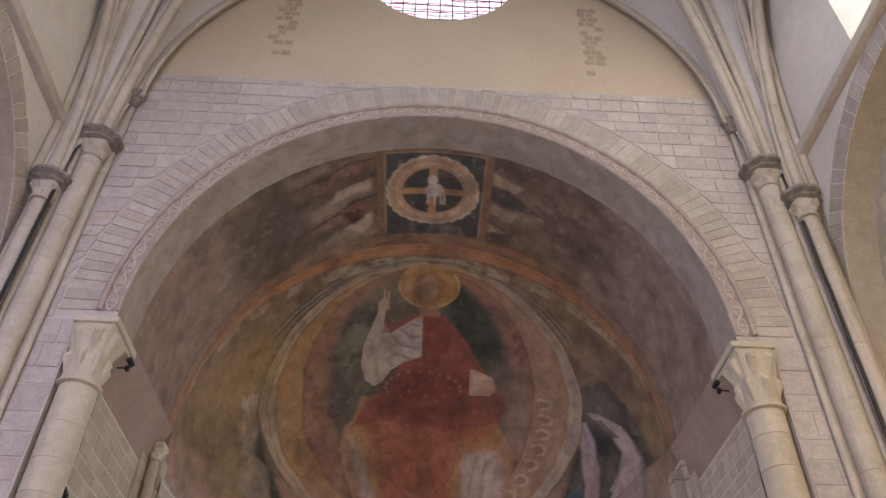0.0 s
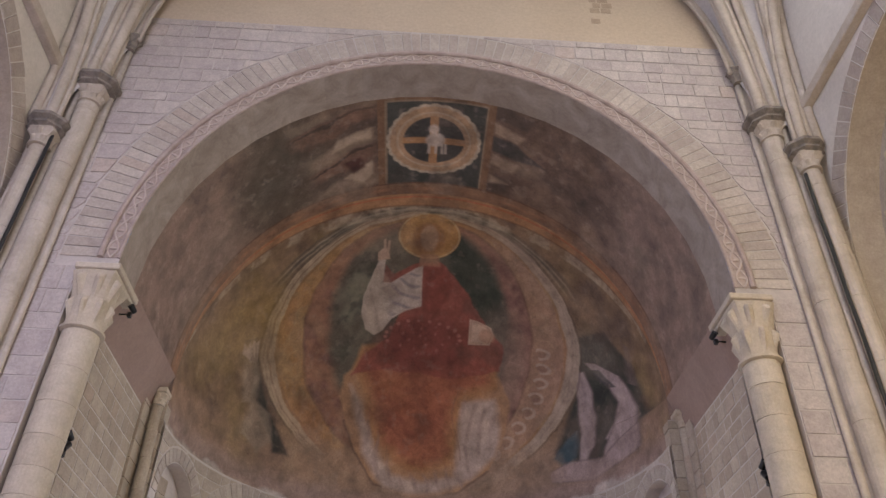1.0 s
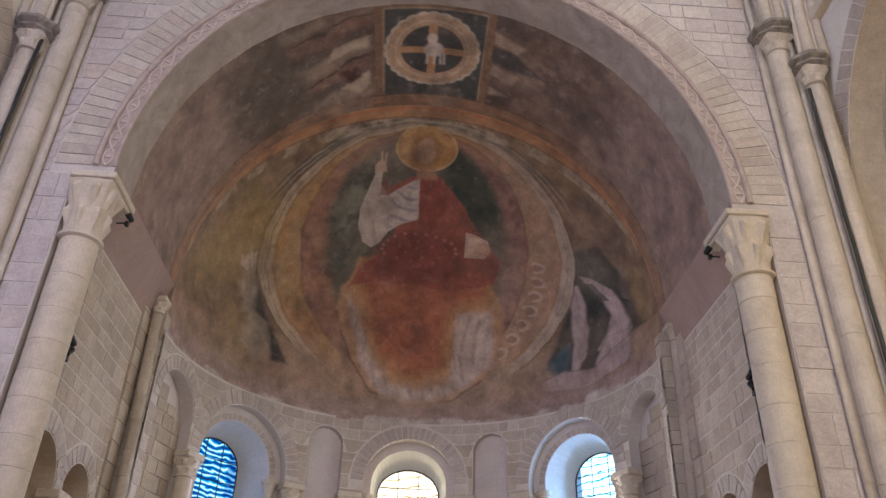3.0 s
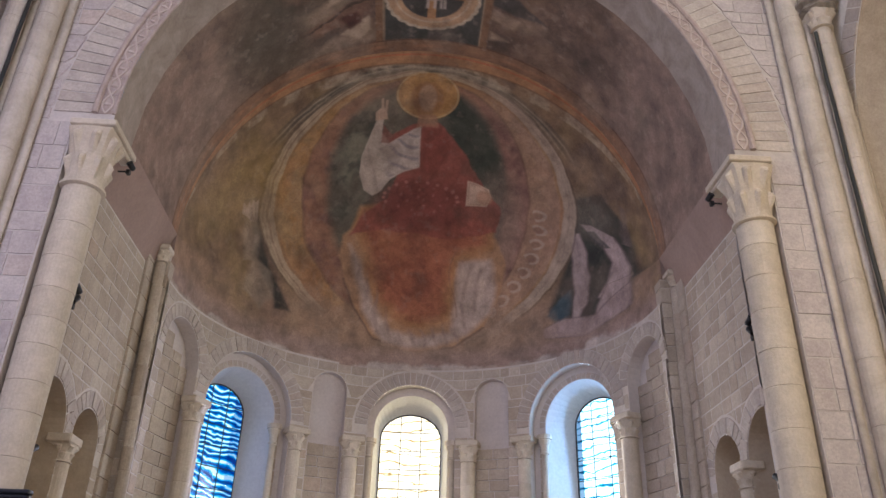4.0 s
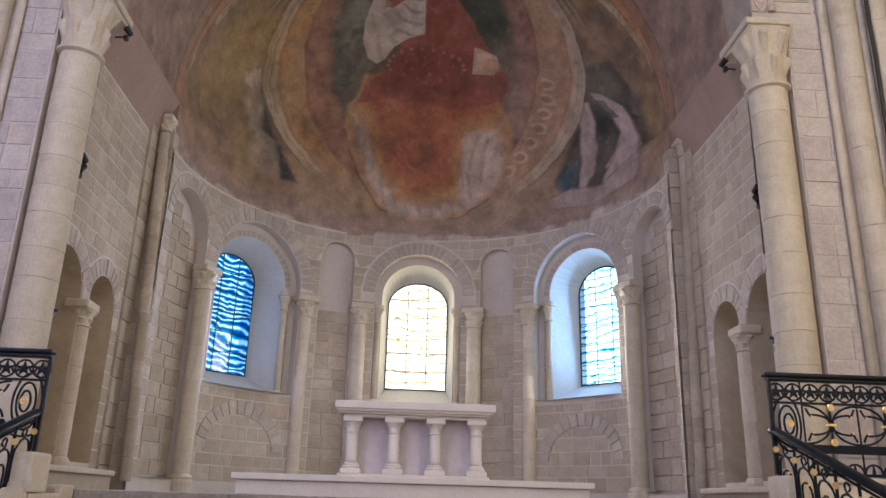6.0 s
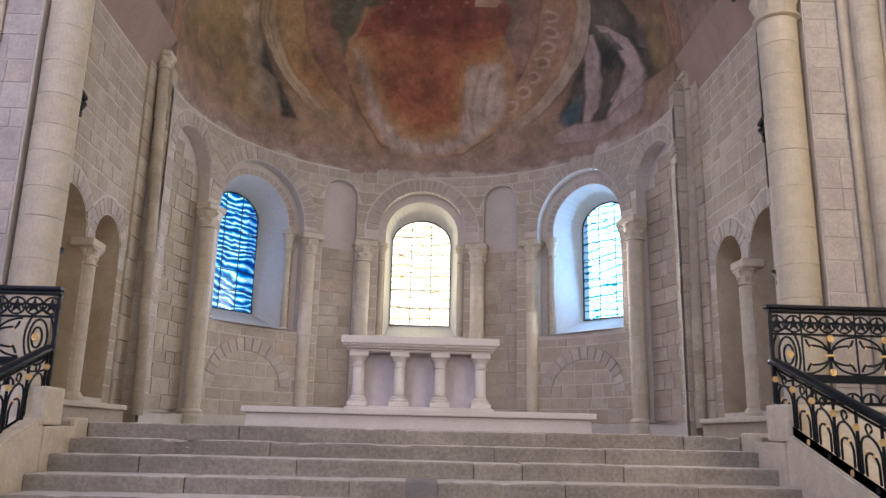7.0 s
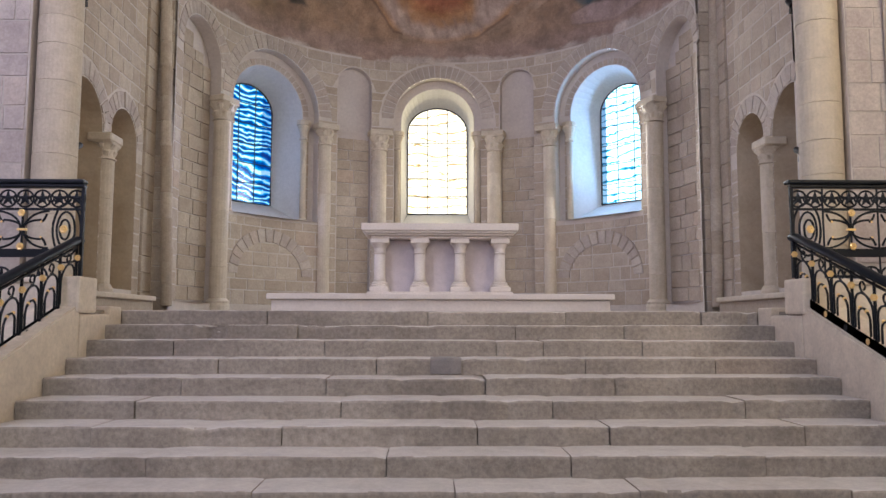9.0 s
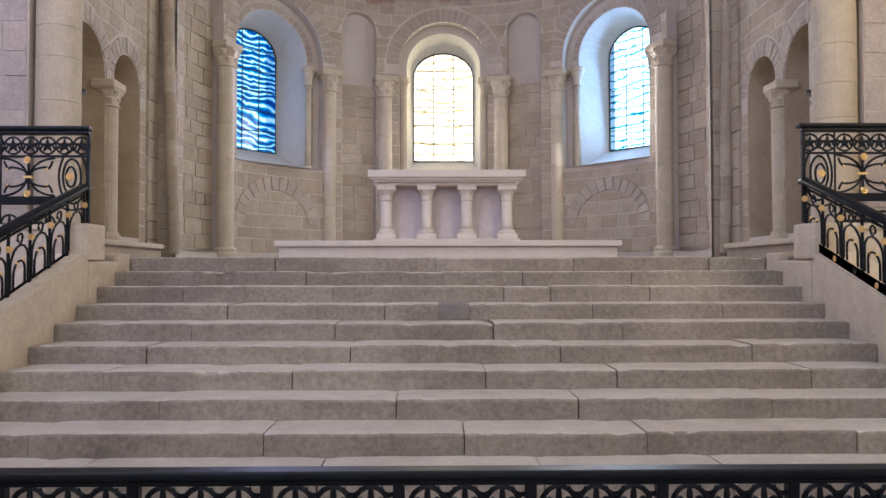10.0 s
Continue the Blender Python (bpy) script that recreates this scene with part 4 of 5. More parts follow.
# ---- columns ----
def capital(bm, x, y, z0, z1, r0, r1, n=8):
    """A bell with two rows of carved leaves and corner volutes, square towards the top."""
    h = z1 - z0

    def sq(a, z):
        t = (z - z0) / h
        if t < 0.1:
            return 1.0
        corner = abs(math.cos(2 * (a - math.pi / 4) + math.pi / 2))
        corner = 1 - corner
        q = 1 + 0.20 * t ** 2.2 * (corner - 0.35)
        row = 0 if t < 0.5 else 1
        u = (t - (0.1, 0.5)[row]) / 0.4
        if u < 1.05:
            leaf = max(0.0, math.cos(n * (a + row * math.pi / n))) ** 0.6
            q += 0.30 * leaf * math.sin(min(1, u) * math.pi / 2) ** 2 * (1 if u < 0.9 else 0.55)
            q -= 0.05 * abs(math.sin(3 * n * a)) * leaf
        return q

    body = [(r0, z0), (r0 * 1.18, z0 + 0.02 * h), (r0 * 1.18, z0 + 0.06 * h), (r0, z0 + 0.09 * h)]
    for k in range(1, 17):
        t = 0.1 + 0.9 * k / 16
        body.append((r0 + (r1 - r0) * t ** 2, z0 + h * t))
    return lathe(bm, body, 64 if r0 > 0.13 else 40, Matrix.Translation((x, y, 0)), sq)


RC = random.Random(3)


def drums(th, x, y, r, z0, z1, h, seg=24, material=None, lean=0.0):
    z = z0
    while z < z1 - 0.02:
        t = min(z1, z + h * RC.uniform(0.75, 1.25))
        if z1 - t < 0.15:
            t = z1
        q = r * RC.uniform(0.992, 1.006)
        part("drum", lathe(bmesh.new(), [(q - 0.006, z), (q, z + 0.006), (q, t - 0.008), (q - 0.006, t - 0.002)], seg, Matrix.Translation((x + lean * (z - z1) + RC.uniform(-0.003, 0.003), y, 0))), material or COLUMN, th, smooth=False)
        z = t


def big_column(sx):
    th = thing("engaged_column", "pale limestone column with leafy carved capital beside the great arch", "column", "columns of the great arch")
    x, y = sx * 5.02, 10.2
    drums(th, x, y, 0.27, ZL + 0.3, 7.62, 0.48, 32)
    part("base", lathe(bmesh.new(), [(0.38, ZL), (0.38, ZL + 0.12), (0.34, ZL + 0.16), (0.36, ZL + 0.2), (0.28, ZL + 0.28), (0.27, ZL + 0.3)], 28, Matrix.Translation((x, y, 0))), COLUMN, th)
    part("capital", capital(bmesh.new(), x, y, 7.62, 8.58, 0.275, 0.38, 8), COLUMN, th, "carved leaf capital")
    bm = bmesh.new()
    box(bm, *sorted((sx * 5.31, sx * 4.70)), 9.93, 10.92, 8.56, 8.64, 0.02)
    box(bm, *sorted((sx * 5.34, sx * 4.66)), 9.90, 10.92, 8.642, 8.75, 0.015)
    part("abacus", bm, COLUMN, th)


for sx in (-1, 1):
    big_column(sx)

# corner shafts where the bay meets the apse
for sx in (-1, 1):
    th = thing("corner_pilaster", "slender limestone corner shaft with small capital", "pilaster", "corner shafts of the apse")
    x0, x1 = sorted((sx * 5.02, sx * 5.2))
    z = ZL
    while z < 8.2:
        h = min(8.25 - z, RC.uniform(0.28, 0.42))
        part("stone", box(bmesh.new(), *sorted((sx * (5.0 - RC.uniform(0, 0.006)), sx * 5.2)), 13.30 + RC.uniform(0, 0.01), 13.79, z, z + h - 0.01, 0.008), WALL, th)
        z += h
    drums(th, 0.06 + sx * 4.97, 13.70, 0.10, ZL + 0.15, 8.2, 0.5, 16, WALL, -0.034 if sx < 0 else 0.02)
    part("capital", capital(bmesh.new(), 0.07 + sx * 4.95, 13.68, 8.2, 8.42, 0.105, 0.16, 6), COLUMN, th)
    part("abacus", box(bmesh.new(), *sorted((0.05 + sx * 4.78, sx * 5.2)), 13.5, 13.85, 8.422, 8.52, 0.015), COLUMN, th)

# apse arcade columns with capitals and imposts
for a in (-67.2, -32.9, -16.5, 17.2, 33.8, 69.0):
    th = thing("arcade_column", "slender engaged limestone column of the apse arcade", "column", "columns of the apse arcade")
    x, y, _ = apse(deg(a), 0, 0.0)
    rr = 0.17 if abs(a) > 60 or abs(a) < 20 else 0.145
    drums(th, x, y, rr, 2.1, 5.66, 0.6, 18)
    part("base", lathe(bmesh.new(), [(rr + 0.07, ZL), (rr + 0.07, 1.95), (rr + 0.05, 2.0), (rr + 0.06, 2.04), (rr, 2.1)], 18, Matrix.Translation((x, y, 0))), COLUMN, th)
    part("capital", capital(bmesh.new(), x, y, 5.66, 6.02, rr, rr * 1.45, 6), COLUMN, th)
    bm = box(bmesh.new(), -0.27, 0.27, -0.22, 0.14, 6.02, 6.15, 0.02)
    bmesh.ops.transform(bm, matrix=pose(x, y, 0, 0, 0, -a), verts=bm.verts)
    part("impost", bm, COLUMN, th)
for o in A_WIN:
    for sg in (-1, 1):
        th = thing("colonnette", "thin limestone colonnette set in a window jamb", "column", "window colonnettes")
        x, y, _ = apse(o.c + sg * (o.hw - (0.30 if o is not A_WIN[1] and sg * o.c < 0 else 0.09)), 0, 0.13)
        part("shaft", lathe(bmesh.new(), [(0.075, 3.95), (0.072, 5.74)], 14, Matrix.Translation((x, y, 0))), COLUMN, th, smooth=True)
        part("base", lathe(bmesh.new(), [(0.12, 3.78), (0.12, 3.85), (0.09, 3.88), (0.105, 3.91), (0.076, 3.96)], 14, Matrix.Translation((x, y, 0))), COLUMN, th)
        part("capital", lathe(bmesh.new(), [(0.074, 5.74), (0.10, 5.76), (0.10, 5.79), (0.08, 5.81), (0.10, 5.95), (0.14, 6.05), (0.14, 6.08), (0.165, 6.09), (0.165, 6.19)], 14, Matrix.Translation((x, y, 0))), COLUMN, th)
# columns between the bay niches
for sx in (-1, 1):
    for yy in (11.84,):
        th = thing("niche_column", "short limestone column between two wall niches", "column", "niche columns")
        x = sx * (BAY + 0.02)
        drums(th, x, yy, 0.145, 2.2, 4.06, 0.7, 18)
        part("capital", capital(bmesh.new(), x, yy, 4.06, 4.32, 0.145, 0.20, 6), COLUMN, th)
        part("impost", box(bmesh.new(), *sorted((sx * (BAY - 0.16), sx * (BAY + 0.2))), yy - 0.23, yy + 0.23, 4.32, 4.45, 0.02), COLUMN, th)
        part("base", lathe(bmesh.new(), [(0.20, 2.05), (0.20, 2.12), (0.15, 2.2)], 16, Matrix.Translation((x, yy, 0))), COLUMN, th)
    th = thing("bench", "low stone ledge along the choir wall", "ledge", "choir wall ledges")
    part("top", box(bmesh.new(), *sorted((sx * 4.72, sx * 5.06)), 10.5, 13.3, 1.98, 2.06, 0.02, 2), COLUMN, th)
    part("body", box(bmesh.new(), *sorted((sx * 4.78, sx * 5.06)), 10.5, 13.3, ZL, 1.98), WALL, th)

# ---- altar ----
altar = thing("altar", "pale carved limestone altar table on four short columns", "altar")
ay = 11.75
bm = bmesh.new()
box(bm, -1.165, 1.165, 11.6, 12.55, 2.99, 3.10, 0.012, 2)
for k, (e, z0, z1) in enumerate(((0.03, 2.955, 2.99), (0.07, 2.925, 2.955), (0.13, 2.885, 2.925))):
    box(bm, -1.165 + e, 1.165 - e, 11.6 + e, 12.55 - e, z0, z1 + 0.001, 0.008)
part("slab", bm, ALTAR, altar, "moulded table slab")
for i in range(4):
    x = -0.90 + i * 0.60 - 0.0
    bm = bmesh.new()
    box(bm, x - 0.14, x + 0.14, 11.70, 11.98, 2.81, 2.885, 0.008)
    lathe(bm, [(0.085, 2.66), (0.10, 2.668), (0.085, 2.68), (0.09, 2.74), (0.125, 2.80), (0.125, 2.811)], 24, Matrix.Translation((x, 11.84, 0)))
    c = part("capital", bm, ALTAR, altar)
    part("shaft", lathe(bmesh.new(), [(0.095, 2.24), (0.084, 2.30), (0.082, 2.66)], 24, Matrix.Translation((x, 11.84, 0))), ALTAR, altar, smooth=True)
    bm = bmesh.new()
    box(bm, x - 0.15, x + 0.15, 11.69, 11.99, 2.085, 2.16, 0.01)
    lathe(bm, [(0.135, 2.16), (0.14, 2.185), (0.115, 2.20), (0.12, 2.22), (0.095, 2.24)], 24, Matrix.Translation((x, 11.84, 0)))
    part("base", bm, ALTAR, altar)
part("plinth", box(bmesh.new(), -1.08, 1.08, 11.64, 12.5, 2.045, 2.086, 0.008), ALTAR, altar)
part("core", box(bmesh.new(), -0.92, 0.92, 12.0, 12.4, 2.086, 2.886, 0.01), TOOLED, altar, "tooled stone block behind the columns")
dais = thing("altar_dais", "low pale stone platform under the altar", "platform")
part("body", box(bmesh.new(), -2.42, 2.45, 11.36, 13.2, ZL, 1.96, 0.01), ALTAR, dais)
part("top", box(bmesh.new(), -2.48, 2.51, 11.30, 13.25, 1.96, 2.045, 0.015, 2), ALTAR, dais)

# ---- leaded windows ----
def stained(name, stops, scale, wild, seed):
    m = bpy.data.materials.new(name)
    m.use_nodes = True
    nt = m.node_tree
    nt.nodes.remove(nt.nodes["Principled BSDF"])
    v = coords(m, (0.55, 0.55, 1.0))
    wv = nt.nodes.new("ShaderNodeTexWave")
    wv.wave_type, wv.bands_direction, wv.wave_profile = "BANDS", "Z", "SIN"
    wv.inputs["Scale"].default_value, wv.inputs["Distortion"].default_value = scale, wild
    wv.inputs["Detail"].default_value, wv.inputs["Detail Scale"].default_value = 2.5, 0.38
    sub = nt.nodes.new("ShaderNodeMath")
    sub.operation = "MULTIPLY_ADD"
    sub.inputs[1].default_value, sub.inputs[2].default_value = 0.20, -0.10
    nt.links.new(noise_out(m, v, 4.5 + seed, 2, 0.5, 0.6), sub.inputs[0])
    lift = nt.nodes.new("ShaderNodeCombineXYZ")
    nt.links.new(sub.outputs[0], lift.inputs[2])
    warp = nt.nodes.new("ShaderNodeVectorMath")
    nt.links.new(v, warp.inputs[0])
    nt.links.new(lift.outputs[0], warp.inputs[1])
    nt.links.new(warp.outputs[0], wv.inputs["Vector"])
    col = ramp(m, wv.outputs["Fac"], stops)
    tr = nt.nodes.new("ShaderNodeBsdfTransparent")
    nt.links.new(col, tr.inputs["Color"])
    gl = nt.nodes.new("ShaderNodeBsdfGlossy")
    gl.inputs["Roughness"].default_value = 0.15
    mx = nt.nodes.new("ShaderNodeMixShader")
    mx.inputs[0].default_value = 0.04
    nt.links.new(tr.outputs[0], mx.inputs[1])
    nt.links.new(gl.outputs[0], mx.inputs[2])
    nt.links.new(mx.outputs[0], nt.nodes["Material Output"].inputs["Surface"])
    return m


def glow(name, colour, strength):
    m = bpy.data.materials.new(name)
    m.use_nodes = True
    nt = m.node_tree
    nt.nodes.remove(nt.nodes["Principled BSDF"])
    e = nt.nodes.new("ShaderNodeEmission")
    e.inputs["Color"].default_value, e.inputs["Strength"].default_value = (*colour, 1), strength
    nt.links.new(e.outputs[0], nt.nodes["Material Output"].inputs["Surface"])
    return m


BLUE = stained("blue_glass", [(0.0, (0.0, 0.05, 0.28)), (0.26, (0.0, 0.16, 0.55)), (0.52, (0.0, 0.42, 0.82)), (0.72, (0.10, 0.72, 0.96)), (0.90, (0.82, 0.98, 1.0))], 2.3, 17.0, 0.0)
CLEAR = stained("clear_glass", [(0.0, (0.30, 0.22, 0.10)), (0.02, (0.55, 0.42, 0.22)), (0.06, (0.98, 0.92, 0.75)), (0.3, (1, 0.98, 0.9))], 1.5, 16.0, 0.4)
AQUA = stained("aqua_glass", [(0.0, (0.0, 0.12, 0.22)), (0.025, (0.02, 0.3, 0.46)), (0.07, (0.35, 0.80, 0.97)), (0.16, (0.80, 0.97, 1.0))], 1.9, 14.0, 0.7)
ROSE = stained("rose_glass", [(0.0, (0.35, 0.08, 0.14)), (0.08, (0.7, 0.35, 0.45)), (0.2, (0.95, 0.88, 0.9)), (0.5, (1, 1, 1))], 1.6, 9.0, 0.2)


def leaded(name, P, o, d, glass, cols, rows, label, thin=1.0):
    th = tagged(new(name), label, "window", "stained glass windows of the apse", "structure")
    xs = [o.c - o.hw + 2 * o.hw * k / cols for k in range(cols + 1)]
    zt = o.zs + o.rise
    zs = [o.zb + (zt - o.zb) * k / rows for k in range(rows + 1)]
    for a, b in zip(xs, xs[1:]):
        for z0, z1 in zip(zs, zs[1:]):
            q = [a + (b - a) * k / 8 for k in range(9)]
            hi = [min(z1, o.top(x) if abs(x - o.c) < o.hw else o.zs) for x in q]
            if max(hi) - z0 < 0.03:
                continue
            pts = [(a, z0), (b, z0)] + [(x, max(h, z0)) for x, h in zip(q[::-1], hi[::-1])]
            bm = bmesh.new()
            bm.faces.new([bm.verts.new(P(s, z, d)) for s, z in pts])
            bmesh.ops.remove_doubles(bm, verts=bm.verts, dist=1e-4)
            ob = part("pane", bm, glass, th)
    for x in xs[1:-1]:
        part("saddle_bar", tube(bmesh.new(), [P(x, o.zb, d - 0.02), P(x, o.top(x), d - 0.02)], 0.013 * thin), LEAD, th)
    for z in zs[1:-1]:
        h = o.half(z) if z > o.zs else o.hw
        part("saddle_bar", tube(bmesh.new(), [P(o.c - h, z, d - 0.02), P(o.c, z, d - 0.02), P(o.c + h, z, d - 0.02)], 0.011 * thin), LEAD, th)
    bm = tube(bmesh.new(), [P(s, z, d - 0.01) for s, z in o.outline() + o.outline()[:1]], 0.02)
    part("frame", bm, LEAD, th)
    return th


for k, (o, i, gl, sh, dz, lab) in enumerate(zip(A_WIN, IN_WIN, (BLUE, CLEAR, AQUA), (0.62, 0.74, 0.62), (0.10, -0.07, 0.10),
        ("round-headed window of deep blue and white wavy glass", "round-headed window of pale golden glass", "round-headed window of pale aqua glass"))):
    g = Arch(i.c, i.hw * sh, i.zb + 0.42, i.zs + dz, i.rise * sh)
    leaded("window_%d" % (k + 1), apse, g, 0.97, gl, 3, 6, lab, 1.0 if k == 0 else 0.8)
# daylight outside the windows
for k, (a, st, col) in enumerate(((-49.5, 1.3, (0.85, 0.95, 1.0)), (0.4, 2.5, (1.0, 0.94, 0.78)), (49.5, 3.2, (0.80, 0.95, 1.0)))):
    bm = box(bmesh.new(), -2.0, 2.0, 0, 0.02, 2.5, 9)
    bmesh.ops.transform(bm, matrix=Matrix.Translation(apse(deg(a), 0, 3.0)) @ pose(0, 0, 0, 0, 0, -a), verts=bm.verts)
    setting("backdrop", bm, glow("daylight", col, st), "bright daylight outside the window", "sky")

# ---- shafts, ribs and webs of the vault over the crossing ----
def arc_pts(a, b, rise, n=24, lean=1.0):
    """A quarter arch from the springing a to the crown b."""
    a, b = Vector(a), Vector(b)
    out = []
    for k in range(n + 1):
        t = math.pi / 2 * k / n
        s = 1 - math.cos(t)
        out.append(Vector((a.x + (b.x - a.x) * s ** lean, a.y + (b.y - a.y) * s ** lean, a.z + (b.z - a.z) * math.sin(t))))
    return out


def rib(th, pts, r, name="rib"):
    """A moulded rib: a thick roll with two smaller ones beside it."""
    bm = tube(bmesh.new(), pts, r, 10)
    part(name, bm, RIB, th, smooth=True)
    off = []
    for i, p in enumerate(pts):
        d = (pts[min(i + 1, len(pts) - 1)] - pts[max(i - 1, 0)]).normalized()
        side = d.cross(Vector((0, 0, 1)))
        side = side.normalized() if side.length > 1e-3 else Vector((1, 0, 0))
        nrm = side.cross(d).normalized()
        off.append((p, side, nrm))
    for sg in (-1, 1):
        part("roll", tube(bmesh.new(), [p + s * (sg * r * 1.15) - n * (r * 0.0) + n * (r * 0.7) for p, s, n in off], r * 0.5, 8), RIB, th, smooth=True)


def web(pa, pb, bulge=0.25):
    """Vault web between two ribs."""
    bm = bmesh.new()
    m = 8
    g = [[bm.verts.new(a.lerp(b, j / m) + Vector((0, 0, bulge * math.sin(math.pi * j / m) * min(1, i / 8)))) for j in range(m + 1)] for i, (a, b) in enumerate(zip(pa, pb))]
    for p, q in zip(g, g[1:]):
        for j in range(m):
            bm.faces.new((p[j], p[j + 1], q[j + 1], q[j]))
    return bm


BOSS = (0.0, 3.9, 21.0)
for sx in (-1, 1):
    th = thing("vault_pier", "cluster of slender limestone shafts with carved capitals", "pier", "vault piers")
    drums(th, sx * 6.08, 9.80, 0.18, 0.0, 12.0, 1.1, 20, RIB)
    zo = 10.74 if sx < 0 else 11.1
    drums(th, sx * 6.46, 9.60, 0.14, 0.0, zo, 1.1, 18, RIB)
    part("backing", box(bmesh.new(), *sorted((sx * 5.86, sx * 6.76)), 9.9, 10.0, 0, 13.6, 0.02), RIB, th)
    part("backing", box(bmesh.new(), *sorted((sx * 6.3, sx * 6.76)), 9.7, 9.9, 0, 12.6, 0.02), RIB, th)
    part("shaft", tube(bmesh.new(), [(sx * 5.84, 9.93, 0), (sx * 5.84, 9.93, 13.75)], 0.055, 10), RIB, th, smooth=True)
    part("shaft", tube(bmesh.new(), [(sx * 6.30, 9.72, 0), (sx * 6.30, 9.72, 12.6)], 0.06, 10), RIB, th, smooth=True)
    for x, y, z, r in ((6.08, 9.80, 12.0, 0.18), (6.46, 9.60, zo, 0.16)):
        c = part("capital", capital(bmesh.new(), sx * x, y, z, z + 0.34, r, r * 1.5, 6), RIB, th, "carved leaf capital")
        ab = lathe(bmesh.new(), [(r * 1.45, z + 0.33), (r * 2.0, z + 0.37), (r * 2.0, z + 0.40), (r * 1.75, z + 0.43), (r * 1.8, z + 0.45), (r * 2.3, z + 0.50), (r * 2.3, z + 0.56), (r * 1.5, z + 0.60)], 8, Matrix.Translation((sx * x, y, 0)) @ pose(0, 0, 0, 0, 0, 22.5))
        part("abacus", ab, SOOTY, c, "darkened moulded abacus")
    part("corbel", capital(bmesh.new(), sx * 5.84, 9.88, 13.65, 14.0, 0.08, 0.17, 5), SOOTY, th)
    # ribs
    vt = thing("vault_ribs", "moulded limestone ribs rising from the pier capitals", "vault rib", "vault ribs")
    wallrib = [Vector((sx * (-0.5 + 6.3 * math.cos(t)), 9.88, 13.9 + 6.3 * math.sin(t))) for t in [math.acos(0.5 / 6.3) * k / 24 for k in range(25)]]
    diag = arc_pts((sx * 6.02, 9.72, 12.5), BOSS, 8)
    mid = arc_pts((sx * 6.2, 9.62, 12.45), (sx * 3.0, 5.6, 20.3), 8)
    side = arc_pts((sx * 6.46, 9.5, zo + 0.55), (sx * 6.55, 4.0, 19.6), 8)
    trans = arc_pts((sx * 6.5, 9.55, zo + 0.55), (sx * 4.6, 3.9, 20.4), 8)
    formeret = arc_pts((sx * 6.68, 9.42, zo + 0.55), (sx * 6.70, 6.6, 19.4), 8)
    outer = arc_pts((sx * 6.72, 9.55, zo + 0.9), (sx * 6.74, 7.8, 19.4), 8)
    part("rib", tube(bmesh.new(), wallrib, 0.085, 10), RIB, vt, smooth=True)
    part("roll", tube(bmesh.new(), [p + Vector((-sx * 0.1, -0.07, -0.02)) for p in wallrib], 0.045, 8), RIB, vt, smooth=True)
    rib(vt, diag, 0.10)
    rib(vt, mid, 0.075)
    rib(vt, trans, 0.075)
    rib(vt, side, 0.09)
    rib(vt, formeret, 0.075)
    rib(vt, outer, 0.05)
    up = Vector((0, 0, 0.1))
    vw = tagged(new("vault_web"), "pale plastered webs of the crossing vault", "vault", kind="structure")
    for pa, pb in ((wallrib, diag), (diag, mid), (mid, trans), (trans, side), (side, formeret), (formeret, outer)):
        part("web", web([p + up for p in pa], [p + up for p in pb]), WEB, vw, smooth=True)
    # cable clipped to the pier
    cb = thing("cable", "black cable clipped along the pier shafts", "cable", "black cables")
    part("line", tube(bmesh.new(), [(sx * 6.29 + 0.006 * math.sin(z * 2.1), 9.52, z * 0.5) for z in range(0, 23)], 0.03, 6), BLACK, cb)

# round window in the gable
th = tagged(new("window_rose"), "round window of white and rose leaded glass", "window", kind="structure")
bm = bmesh.new()
c = Vector((0.03, YE + 0.55, 19.06))
bm.faces.new([bm.verts.new(c + Vector((1.74 * math.cos(2 * math.pi * k / 48), 0, 1.74 * math.sin(2 * math.pi * k / 48)))) for k in range(48)])
part("pane", bm, ROSE, th)
for k in range(-5, 6):
    h = math.sqrt(max(0, 1.74 ** 2 - (k * 0.3) ** 2))
    part("saddle_bar", tube(bmesh.new(), [c + Vector((k * 0.3, -0.02, -h)), c + Vector((k * 0.3, -0.02, h))], 0.014), LEAD, th)
    part("saddle_bar", tube(bmesh.new(), [c + Vector((-h, -0.02, k * 0.3)), c + Vector((h, -0.02, k * 0.3))], 0.012), LEAD, th)
bm = box(bmesh.new(), -4, 4, 0, 0.02, -4, 4)
bmesh.ops.transform(bm, matrix=Matrix.Translation((0, 12.5, 19)), verts=bm.verts)
setting("backdrop", bm, glow("daylight", (1.0, 0.97, 0.98), 2.0), "bright daylight outside the round window", "sky")
for sx in (-1, 1):
    bm = box(bmesh.new(), *sorted((sx * 8.4, sx * 8.45)), -2, 10, 11, 20)
    setting("backdrop", bm, glow("daylight", (1.0, 0.98, 0.86), 1.1), "bright daylight outside the side windows", "sky")

# ---- ironwork ----


def rosette(th, p, r=0.035, n=(0, -1, 0)):
    m = Matrix.Translation(p) @ Vector(n).to_track_quat("Z", "Y").to_matrix().to_4x4()
    bm = lathe(bmesh.new(), [(r * 0.6, 0), (r, 0.2 * r), (r * 0.75, 0.45 * r), (r * 0.35, 0.35 * r), (r * 0.3, 0.65 * r), (r * 0.1, 0.75 * r)], 18, m, lambda a, z: 0.86 + 0.2 * abs(math.cos(3 * a)))
    part("rosette", bm, GOLD, th, "gilded rosette")


